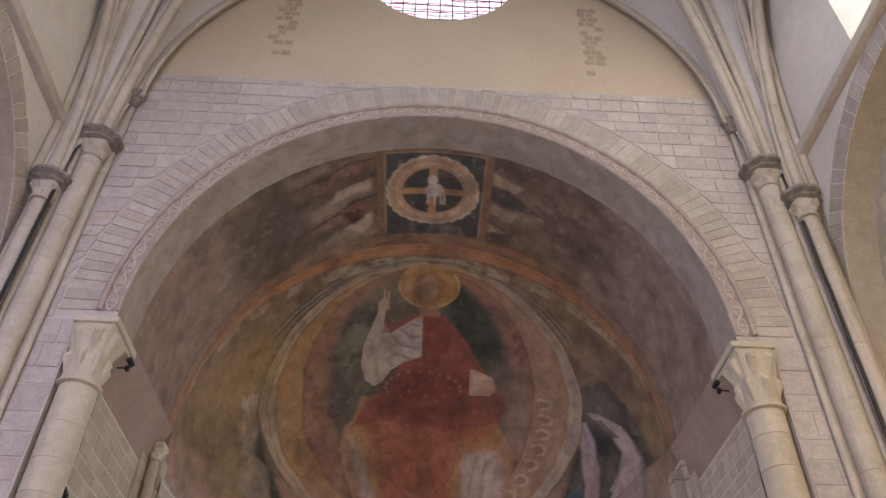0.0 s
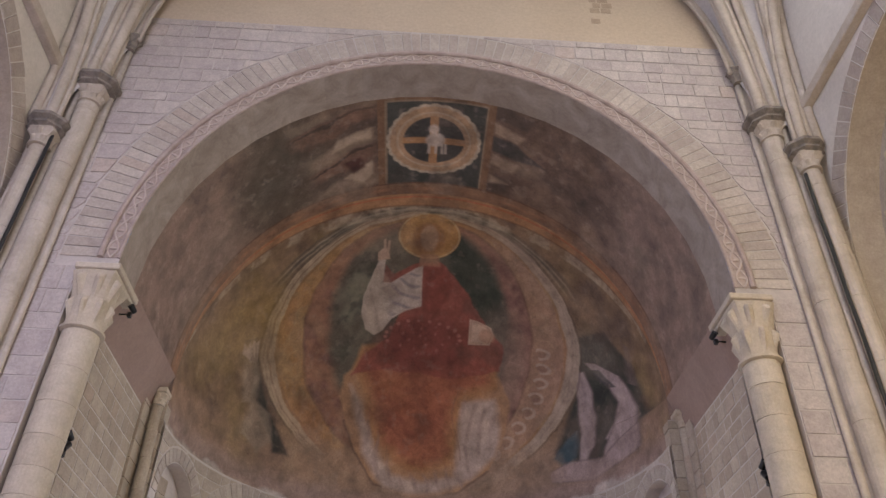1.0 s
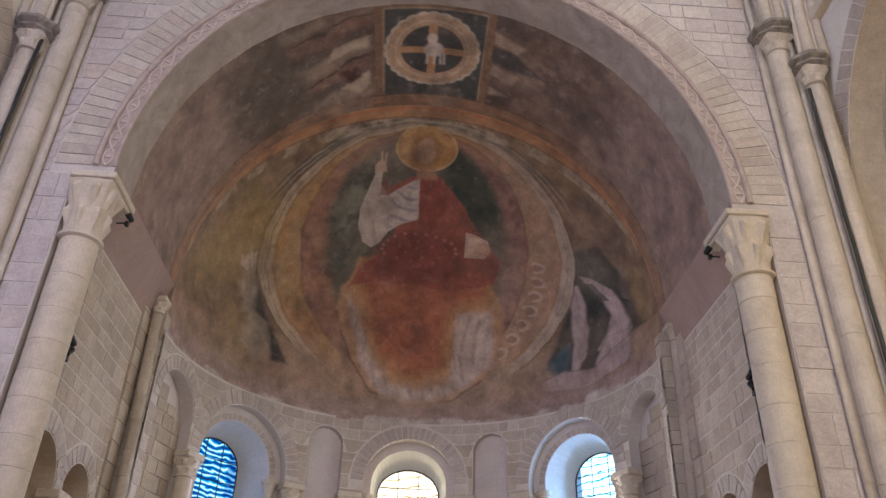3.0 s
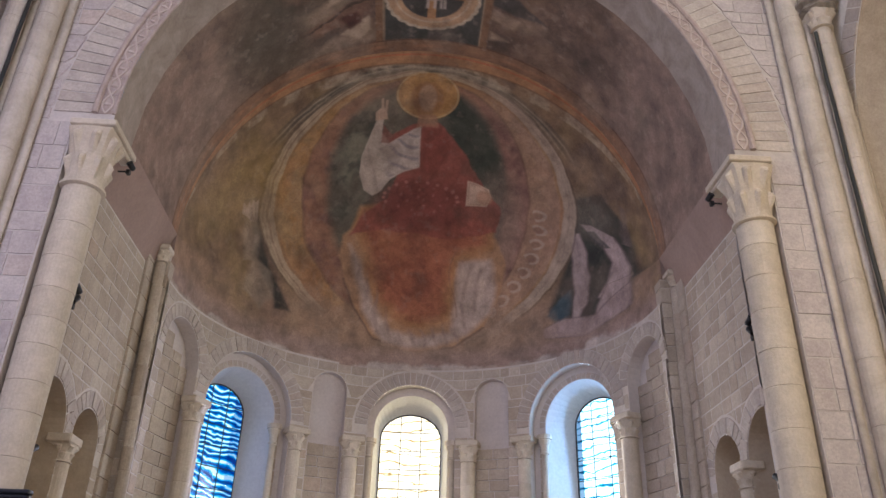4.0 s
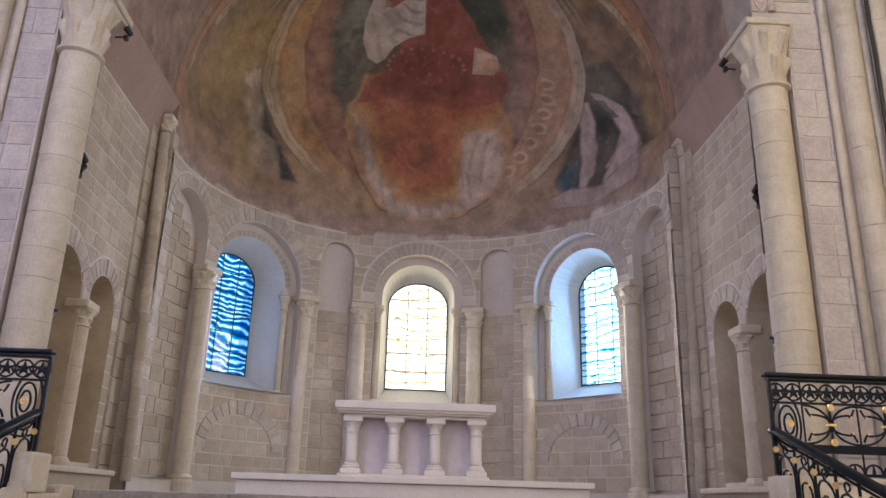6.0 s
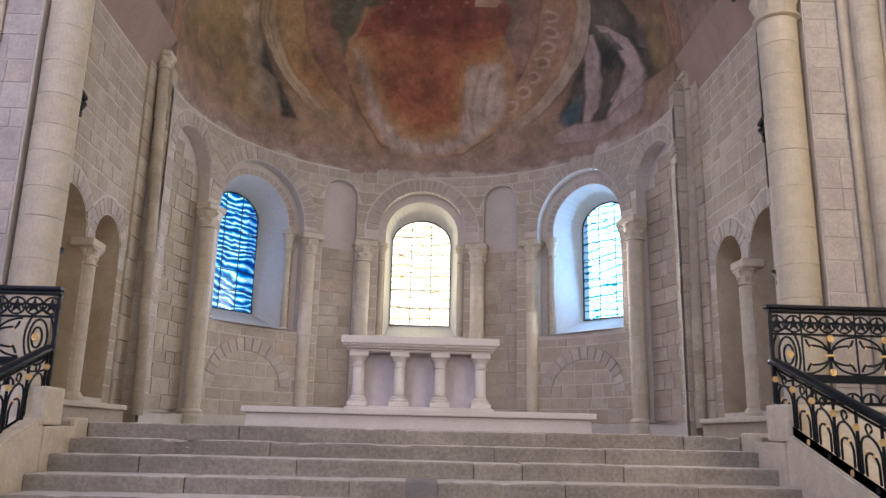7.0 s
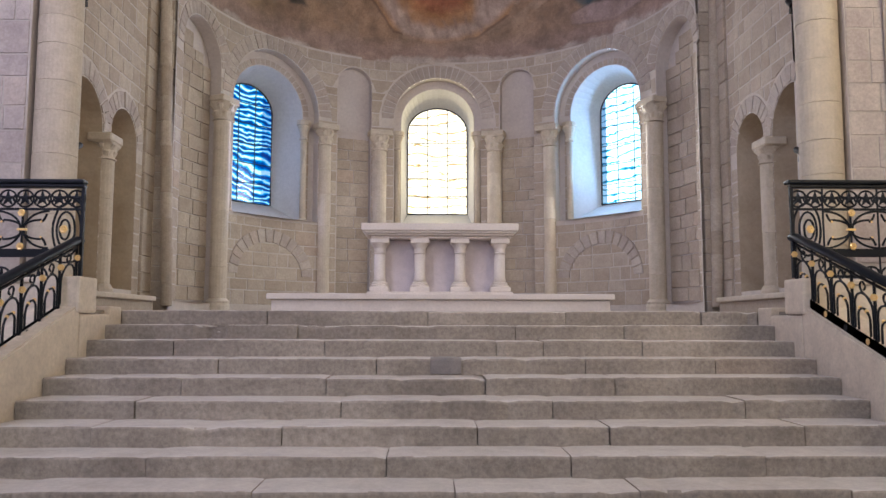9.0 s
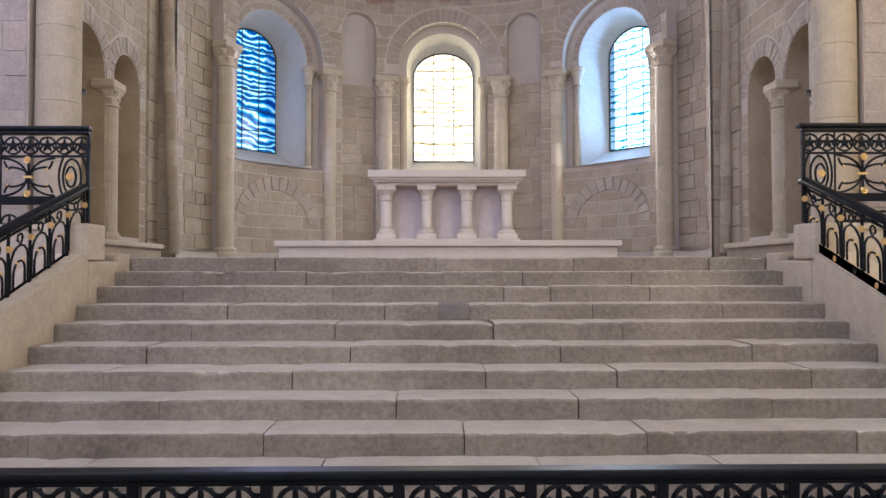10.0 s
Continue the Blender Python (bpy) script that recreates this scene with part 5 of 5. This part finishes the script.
def curl(cx, cz, r, a0, a1, n=12, grow=0.0):
    return [(cx + (r + grow * k / n) * math.cos(radians(a0 + (a1 - a0) * k / n)), cz + (r + grow * k / n) * math.sin(radians(a0 + (a1 - a0) * k / n))) for k in range(n + 1)]


def panel_bars(F, w, h):
    """The scrollwork of one panel of width w and height h; F maps (across, up) to a place. Gives bars and rosettes."""
    bars, gold = [], []
    cx, cz = w / 2, h / 2
    for sx in (-1, 1):
        for sz in (-1, 1):
            ex, ez = cx + sx * w * 0.47, cz + sz * h * 0.44
            bars.append([(cx + sx * (0.014 + w * 0.455 * (1 - math.cos(radians(9 * k)))), cz + sz * h * 0.48 * math.sin(radians(9 * k))) for k in range(11)])
            bars.append([(cx + sx * (w * 0.34 - w * 0.32 * math.cos(radians(90 * k / 8))), cz + sz * (0.02 + h * 0.2 * math.sin(radians(90 * k / 8)))) for k in range(9)])
            bars.append([(cx + sx * w * (0.34 + 0.10 * t), cz + sz * h * (0.21 + 0.2 * t ** 2)) for t in [k / 6 for k in range(7)]])
            gold.append((cx + sx * w * 0.36, cz + sz * h * 0.20, 0.012))
    bars.append([(cx, 0), (cx, h)])
    gold += [(cx, h * 0.93, 0.038), (cx, h * 0.06, 0.038)]
    return bars, gold


def railing(label, x0, x1, y, zt, zb, sx):
    """A level stretch of balustrade: hand rail, star frieze, scroll panels and a scalloped foot band."""
    th = thing("balustrade", label, "railing", "choir balustrades")
    a, b = sorted((x0, x1))
    bm = bmesh.new()
    box(bm, a - 0.03, b, y - 0.06, y + 0.06, zt - 0.045, zt, 0.018, 2)
    box(bm, a, b, y - 0.045, y + 0.045, zt - 0.085, zt - 0.045, 0.01)
    part("hand_rail", bm, IRON, th)
    f1, f0 = zt - 0.085, zt - 0.30
    part("bar", box(bmesh.new(), a, b, y - 0.012, y + 0.012, f0 - 0.012, f0 + 0.012), IRON, th)
    n = round((b - a) / 0.172)
    w = (b - a) / n
    for k in range(n):
        cx, cz, r = a + (k + 0.5) * w, (f0 + f1) / 2, 0.085
        part("ring", tube(bmesh.new(), [(px, y, pz) for px, pz in curl(cx, cz, r, 0, 360, 18)], 0.011, 5), IRON, th)
        bm = bmesh.new()
        st = [(cx + (r if j % 2 == 0 else r * 0.36) * math.sin(math.pi * j / 5), cz + (r if j % 2 == 0 else r * 0.36) * math.cos(math.pi * j / 5)) for j in range(10)]
        front = [bm.verts.new((px, y - 0.008, pz)) for px, pz in st]
        back = [bm.verts.new((px, y + 0.008, pz)) for px, pz in st]
        mid = bm.verts.new((cx, y - 0.016, cz))
        for j in range(10):
            i = (j + 1) % 10
            bm.faces.new((front[j], front[i], mid))
            bm.faces.new((front[j], front[i], back[i], back[j]))
        part("star", bm, IRON, th)
        if k < n - 1:
            part("link", tube(bmesh.new(), [(px, y, pz) for px, pz in curl(cx + w / 2, cz, 0.032, 0, 360, 10)], 0.012, 5), IRON, th)
    # medallion of nested ovals at the inner end
    p1, p0 = f0 - 0.012, zb + 0.30
    med = 0.34
    mx, mz = x0 + sx * 0.17, (p0 + p1) / 2
    for rx, rz, sh in ((0.14, 0.27, 0.0), (0.09, 0.18, 0.01), (0.05, 0.10, 0.02)):
        part("scroll", tube(bmesh.new(), [(mx + sx * sh + rx * u, y, mz + rz * v) for u, v in curl(0, 0, 1, 0, 360, 24)], 0.012, 5), IRON, th)
    for q in (-1, 1):
        part("scroll", tube(bmesh.new(), [(mx + 0.13 * u, y, mz + q * 0.28 + 0.05 * v) for u, v in curl(0, 0, 1, 0, 180 * q, 10)], 0.010, 5), IRON, th)
    rosette(th, (mx + sx * 0.02, y - 0.02, mz), 0.042)
    rosette(th, (mx + sx * 0.1, y - 0.02, mz - 0.22), 0.035)
    if sx > 0:
        a = x0 + med
    else:
        b = x0 - med
    m = max(1, round((b - a) / 0.58))
    w = (b - a) / m
    for k in range(m):
        ox = a + k * w
        part("post", tube(bmesh.new(), [(ox, y, zb), (ox, y, f1)], 0.010, 6), IRON, th)
        bars, gold = panel_bars(None, w, p1 - p0)
        for pts in bars:
            part("scroll", tube(bmesh.new(), [(ox + u, y, p0 + v) for u, v in pts], 0.012, 5), IRON, th)
        for u, v, r in gold:
            rosette(th, (ox + u, y - 0.02, p0 + v), r)
        part("collar", box(bmesh.new(), ox + w / 2 - 0.045, ox + w / 2 + 0.045, y - 0.02, y + 0.02, (p0 + p1) / 2 - 0.012, (p0 + p1) / 2 + 0.012, 0.004), GOLD, th, "gilded collar")
        # foot band: arches with a pierced plate
        for j in range(3):
            c0 = ox + w * (j + 0.5) / 3
            part("scallop", tube(bmesh.new(), [(px, y, pz) for px, pz in curl(c0, zb + 0.03, w / 6.4, 0, 180, 10)], 0.012, 5), IRON, th)
            part("leaf", tube(bmesh.new(), [(c0, y, zb + 0.03), (c0, y, zb + 0.03 + w / 6.4)], [0.02, 0.008], 5), IRON, th)
        part("bar", box(bmesh.new(), ox, ox + w, y - 0.012, y + 0.012, p0 - 0.085, p0), IRON, th)
        part("bar", box(bmesh.new(), ox, ox + w, y - 0.014, y + 0.014, zb, zb + 0.03), IRON, th)
    part("post", box(bmesh.new(), *sorted((x0, x0 + sx * 0.035)), y - 0.02, y + 0.02, zb, f1 + 0.01, 0.004), IRON, th)
    return th


def stair_rail(sx):
    """The raked railing down the flank of the steps."""
    th = thing("stair_railing", "black wrought iron stair railing with gilded rosettes", "railing", "stair railings")
    x, ya, yb, za = sx * (3.69 if sx < 0 else 3.56), 8.0, 4.1, 2.45 if sx < 0 else 2.51
    k = RISE / TREAD
    Z = lambda y: za - (ya - y) * k
    bm = tube(bmesh.new(), [(x, ya + 0.06, Z(ya) + 0.0), (x, ya, Z(ya)), (x, yb, Z(yb))], 0.04, 10)
    bmesh.ops.scale(bm, vec=(1.35, 1, 1), space=Matrix.Translation((-x, 0, 0)), verts=bm.verts)
    part("hand_rail", bm, IRON, th, smooth=True)
    part("bar", tube(bmesh.new(), [(x, ya, Z(ya) - 0.07), (x, yb, Z(yb) - 0.07)], 0.014, 5), IRON, th)
    bm = bmesh.new()
    n = 14
    for i in range(1):
        v = [bm.verts.new(q) for q in ((x - 0.012, ya, Z(ya) - 0.64), (x - 0.012, yb, Z(yb) - 0.64), (x - 0.012, yb, Z(yb) - 0.54), (x - 0.012, ya, Z(ya) - 0.54))]
        f = bm.faces.new(v)
        bmesh.ops.solidify(bm, geom=[f], thickness=0.02)
    part("foot_plate", bm, IRON, th)
    w = 0.34
    m = int((ya - yb) / w)
    for i in range(m):
        y0 = ya - i * w
        part("post", tube(bmesh.new(), [(x, y0, Z(y0) - 0.62), (x, y0, Z(y0))], 0.014, 5), IRON, th)
        yc = y0 - w / 2
        F = lambda u, v: (x, yc + u, Z(yc + u) - 0.54 + v)
        for rr, v0 in ((0.14, 0.20), (0.09, 0.12)):
            part("arch", tube(bmesh.new(), [F(-rr, 0)] + [F(u, v0 + v) for u, v in curl(0, 0, rr, 180, 0, 10)] + [F(rr, 0)], 0.011, 5), IRON, th)
        part("scroll", tube(bmesh.new(), [F(u, v) for u, v in curl(0, 0.40, 0.055, -90, 250, 12, -0.03)], 0.010, 5), IRON, th)
        for u, v in ((-0.04, 0.2), (0.06, 0.2)):
            bm = bmesh.new()
            bmesh.ops.create_uvsphere(bm, u_segments=6, v_segments=5, radius=0.018, matrix=Matrix.Translation(F(u, v)))
            part("bead", bm, GOLD, th, "gilded bead")
        rosette(th, Vector(F(w / 2, 0.36)) + Vector((-sx * 0.02, -0.02, 0)), 0.031, (-sx * 0.4, -1, 0))
        bm = tube(bmesh.new(), [Vector(F(-0.06, -0.05)) + Vector((-0.014 * sx, 0, 0)), Vector(F(-0.06, -0.05)) + Vector((-0.016 * sx, 0, 0))], 0.03, 8)
        part("boss", bm, GOLD if i % 2 else IRON, th)


for sx in (-1, 1):
    railing("black wrought iron balustrade with gilded rosettes and star frieze", sx * (3.63 if sx < 0 else 3.52), sx * 6.7, 8.0, 3.06 if sx < 0 else 3.095, 2.06 if sx < 0 else 2.09, sx)
    stair_rail(sx)
    # stone flank of the steps and the front of the raised floor
    fl = tagged(new("stair_flank"), "pale limestone side wall of the steps", "wall", kind="structure")
    bm = bmesh.new()
    w = SIDE[sx]
    x0, x1 = sorted((sx * (w + 0.005), sx * 3.95))
    k = RISE / TREAD
    prof = [(7.80, 0), (7.80, 1.81), (4.1, 1.81 - 3.70 * k), (3.7, 0.0)]
    va = [bm.verts.new((x0, y, max(z, 0))) for y, z in prof]
    vb = [bm.verts.new((x1, y, max(z, 0))) for y, z in prof]
    bm.faces.new(va), bm.faces.new(vb[::-1])
    for i in range(4):
        bm.faces.new((va[i], va[(i + 1) % 4], vb[(i + 1) % 4], vb[i]))
    bmesh.ops.bevel(bm, geom=bm.edges[:], offset=0.015, segments=2, affect="EDGES")
    part("string_wall", bm, FLANK, fl)
    part("cap_block", box(bmesh.new(), *sorted((sx * (w - 0.02), sx * 3.95)), 7.72, 8.12, 1.72, 2.075, 0.025, 2), FLANK, fl)
    part("cap_block", box(bmesh.new(), *sorted((sx * (w - 0.005), sx * 3.93)), 7.805, 8.5, 1.2, 1.715, 0.025, 2), FLANK, fl)
    for j, (ya, yb, zt) in enumerate(((8.505, 8.83, 1.80),)):
        part("cap_block", box(bmesh.new(), *sorted((sx * (w + 0.005), sx * 3.93)), ya, yb, 1.2, zt, 0.02, 2), FLANK, fl)
    part("front_wall", box(bmesh.new(), *sorted((sx * 3.951, sx * 6.74)), 7.93, 8.15, 0, 2.02, 0.01), FLANK, fl)
    part("coping", box(bmesh.new(), *sorted((sx * 3.951, sx * 6.74)), 7.90, 8.18, 2.02, 2.075, 0.02, 2), FLANK, fl)


def front_rail():
    """The low iron rail that closes the foot of the steps."""
    th = thing("front_railing", "long black iron railing with pierced fan frieze", "railing")
    y, zt = 2.68, 0.996
    part("hand_rail", box(bmesh.new(), -3.9, 3.9, y - 0.035, y + 0.045, zt - 0.03, zt, 0.013, 3), IRON, th)
    part("plate", box(bmesh.new(), -3.9, 3.9, y - 0.008, y + 0.008, zt - 0.05, zt - 0.037), IRON, th)
    part("rail_lip", box(bmesh.new(), -3.9, 3.9, y - 0.03, y + 0.03, zt - 0.038, zt - 0.0305, 0.003), IRON, th)
    for i in range(-7, 8):
        part("post", box(bmesh.new(), i * 0.41 - 0.018 + 0.1, i * 0.41 + 0.018 + 0.1, y - 0.02, y + 0.02, 0, zt - 0.037, 0.004), IRON, th)
        for j in range(3):
            c = i * 0.41 + 0.1 + 0.03 + (j + 0.5) * 0.117
            z0 = zt - 0.107
            part("fan", tube(bmesh.new(), [(u, y, v) for u, v in curl(c, z0, 0.052, 0, 180, 10)], 0.009, 5), IRON, th)
            bm = bmesh.new()
            bmesh.ops.create_uvsphere(bm, u_segments=8, v_segments=6, radius=0.05, matrix=Matrix.Translation((c, y, z0 + 0.01)) @ Matrix.Diagonal((0.22, 0.2, 0.95, 1)))
            part("leaf", bm, IRON, th)
            for sg in (-1, 1):
                part("leaf", tube(bmesh.new(), [(c + sg * 0.01, y, z0), (c + sg * 0.03, y, z0 + 0.012), (c + sg * 0.05, y, z0)], 0.009, 5), IRON, th)
            part("fan", tube(bmesh.new(), [(u, y, v) for u, v in curl(c + 0.0585, z0 + 0.055, 0.03, 190, 350, 6)], 0.008, 5), IRON, th)
    part("bar", box(bmesh.new(), -3.9, 3.9, y - 0.012, y + 0.012, zt - 0.125, zt - 0.107), IRON, th)
    part("bar", box(bmesh.new(), -3.9, 3.9, y - 0.012, y + 0.012, 0.08, 0.11), IRON, th)


front_rail()


# ---- small lamps on the walls ----
def spotlight(x, y, z, sx, tilt):
    th = thing("spotlight", "small black spotlight clamped to the stonework", "spotlight", "spotlights")
    m = pose(x, y, z, tilt, 0, 25 * sx)
    bm = lathe(bmesh.new(), [(0.035, -0.07), (0.045, -0.05), (0.05, 0.06), (0.055, 0.07), (0.045, 0.066)], 14, m)
    part("head", bm, BLACK, th, smooth=True)
    part("bracket", tube(bmesh.new(), [m @ Vector((0, 0, -0.05)), Vector((x + sx * 0.06, y + 0.02, z - 0.09)), Vector((x + sx * 0.2, y + 0.03, z - 0.09))], 0.014, 6), BLACK, th)
    part("clamp", box(bmesh.new(), x + sx * 0.03 - 0.03, x + sx * 0.03 + 0.03, y - 0.03, y + 0.05, z - 0.15, z - 0.07, 0.008), BLACK, th)


for sx in (-1, 1):
    spotlight(sx * 4.66, 10.80, 8.50, sx, 60)
    spotlight(sx * 4.93, 10.70, 6.30, sx, 50)
    spotlight(sx * 4.93, 10.70, 6.15, sx, 140)
    spotlight(sx * 4.93, 10.62, 4.00, sx, 120)

# ---- stones of the walls ----
RW = random.Random(21)
# arch wall: courses, voussoirs and the carved band
ring = Arch(XC, AX, 8.74, ZS, AZ, ring=0.94)
polys = coursed(east, -6.75, 6.75, 8.76, 14.84, [ring], RW, 0.2, 0.36, 0.24, 0.66)
polys += coursed(east, -6.0, 6.0, 2.4, 8.74, [Arch(0, 5.31, ZL, 20)], RW, 0.26, 0.46, 0.3, 0.62)
lay(wall_east, east, polys, PALE, PALE_J, 300, rng=RW, order=lambda p: abs(p[0][0]) + 0.2 * abs(p[0][1] - 10))
lay(wall_east, east, ring_stones(ring, 92, 0.31, 0.92, 0.014), VOUS, WALL_J, 100, "voussoir", RW)
part("archivolt", tube(bmesh.new(), [east(XC - (AX + 0.02) * math.cos(math.pi * k / 80), ZS + (AZ + 0.02) * math.sin(math.pi * k / 80), -0.005) for k in range(81)], 0.03, 8), CARVED, wall_east)
part("archivolt", tube(bmesh.new(), [east(XC - (AX + 0.295) * math.cos(math.pi * k / 80), ZS + (AZ + 0.295) * math.sin(math.pi * k / 80), -0.03) for k in range(81)], 0.05, 8), CARVED, wall_east)
for q in ring_stones(ring, 46, 0.05, 0.265, 0.006):
    v, f = slab(east, q, 0.012, inset=0.004)
    pydata("band_stone", v, f, CARVED, wall_east)
for k in range(46):
    t = math.pi * (k + 0.5) / 46
    q = east(XC - (AX + 0.15) * math.cos(t), ZS + (AZ + 0.15) * math.sin(t), -0.02)
    bm = bmesh.new()
    bmesh.ops.create_uvsphere(bm, u_segments=8, v_segments=5, radius=0.05, matrix=Matrix.Translation(q) @ pose(0, 0, 0, 0, math.degrees(t) - 90, 0) @ Matrix.Diagonal((0.55, 0.5, 1.25, 1)))
    part("carved_leaf", bm, VOUS_C, wall_east)
for ph0 in (0, math.pi):
    pts = []
    for k in range(461):
        t = math.pi * k / 460
        r = 0.150 + 0.080 * math.sin(t * 46 + ph0)
        pts.append(east(XC - (AX + r) * math.cos(t), ZS + (AZ + r) * math.sin(t), -0.022))
    part("carved_scroll", tube(bmesh.new(), pts, 0.017, 6), VOUS_C, wall_east, "carved interlace along the arch")
# bare quoins showing through the plaster
for x_in, x_out, z0 in ((-3.12, -3.46, 15.72), (3.18, 3.54, 15.5)):
    for k in range(14):
        z = z0 + k * 0.185
        e = x_in + RW.uniform(0.0, 0.14) * (1 if x_in > 0 else -1) * (k % 2)
        for j in range(2):
            w = RW.uniform(0.15, 0.24)
            a, b = sorted((e, e + (w if x_in > 0 else -w)))
            v, f = slab(lambda s, zz, d: Vector((s, YE + 0.01 + d, zz)), [(a, z), (b, z), (b, z + 0.165), (a, z + 0.165)], 0.004, inset=0.006)
            if RW.random() < 0.8:
                pydata("stone", v, f, QUOIN, wall_gable)
            e += (w + 0.02) * (1 if x_in > 0 else -1)
# bay walls
for nm, P in (("wall_bay_north", bay_n), ("wall_bay_south", bay_s)):
    w = bpy.data.objects[nm]
    polys = coursed(P, 10.93, 13.3, 2.08, 8.04, side_opens, RW, 0.2, 0.3, 0.22, 0.5, 0.022)
    lay(w, P, polys, WALL, WALL_J, 300, rng=RW, proud=(0.001, 0.009), inset=0.004)
    D = lambda s, z, d, P=P: P(s, z, 0.40 + d)
    for o in side_opens:
        q = [p for p in coursed(D, o.c - o.hw + 0.01, o.c + o.hw - 0.01, 2.16, o.zs + o.rise, [], RW, 0.22, 0.36, 0.26, 0.55, 0.02) if all(z < o.top(s) - 0.01 for s, z in p)]
        lay(w, D, q, WALL, WALL_J, 60, rng=RW, proud=(0.001, 0.008), inset=0.004)
        lay(w, P, ring_stones(o, 15, 0.015, 0.28), VOUS, WALL_J, 60, "voussoir", RW)
# apse wall
polys = coursed(apse, deg(-89.5), deg(89.5), 2.0, ZF + 0.02, A_ALL, RW, 0.18, 0.34, 0.22, 0.62, 0.018)
relieving = [Arch(deg(a), 0.86, 1.9, 2.62, 0.72, ring=0.3) for a in (-50, 50)]
lay(wall_apse, apse, polys, WALL, WALL_J, 300, rng=RW, proud=(0.001, 0.009), inset=0.004, order=lambda p: p[0][1])
for o in A_WIN:
    lay(wall_apse, apse, ring_stones(o, 27, 0.015, 0.32), VOUS, WALL_J, 60, "voussoir", RW)
for o in A_BLIND:
    lay(wall_apse, apse, ring_stones(o, 17, 0.015, 0.28), VOUS, WALL_J, 60, "voussoir", RW)
for o in relieving:
    lay(wall_apse, apse, ring_stones(o, 15, 0.0, 0.28, 0.02), VOUS, WALL_J, 60, "voussoir", RW, proud=(0.022, 0.03))
deep = lambda s, z, d: apse(s, z, 0.24 + d)
for i in IN_WIN[::2]:
    lay(wall_apse, deep, ring_stones(i, 23, 0.01, 0.15), VOUS, WALL_J, 60, "voussoir", RW, proud=(0.003, 0.008))
# stones inside the blind arches
back = lambda s, z, d: apse(s, z, 0.238 + d)
for o in A_BLIND + A_NICHE:
    B = back if o in A_BLIND else (lambda s, z, d: apse(s, z, 0.16 + d))
    q = [p for p in coursed(B, o.c - o.hw + 0.01, o.c + o.hw - 0.01, 2.05, o.zs + o.rise, [], RW, 0.22, 0.32, 0.28, 0.6) if all(z < o.top(s) - 0.01 for s, z in p)]
    q = q if o in A_BLIND else [p for p in q if p[0][1] < 5.8]
    lay(wall_apse, B, q, WALL, WALL_J, 120, rng=RW, proud=(0.004, 0.010), inset=0.004)
# jamb stones of the side windows
for i in IN_WIN[::2]:
    for sg in (-1, 1):
        z = 3.95
        while z < 6.2:
            h = RW.uniform(0.2, 0.3)
            e = i.c + sg * i.hw
            a, b = sorted((e + sg * 0.005, e + sg * 0.16))
            v, f = slab(deep, [(a, z), (b, z), (b, min(6.25, z + h - 0.01)), (a, min(6.25, z + h - 0.01))], 0.006)
            pydata("stone", v, f, WALL, wall_apse)
            z += h
# side arches of the crossing
for nm, P in (("wall_nave_north", nave_n), ("wall_nave_south", nave_s)):
    w = bpy.data.objects[nm]
    o = Arch(6.6, 3.1, 0.0, 9.0)
    lay(w, P, ring_stones(o, 44, 0.015, 0.42), VOUS, WALL_J, 60, "voussoir", RW)
    Q = lambda s, z, d, P=P: P(s, z, 0.55 + d)
    polys = [p for p in coursed(Q, 4.5, 9.65, 6.5, 12.0, [], RW, 0.22, 0.32, 0.3, 0.6) if all(z < o.top(s) - 0.02 for s, z in p)]
    lay(w, Q, polys, WARM, WALL_J, 200, rng=RW)
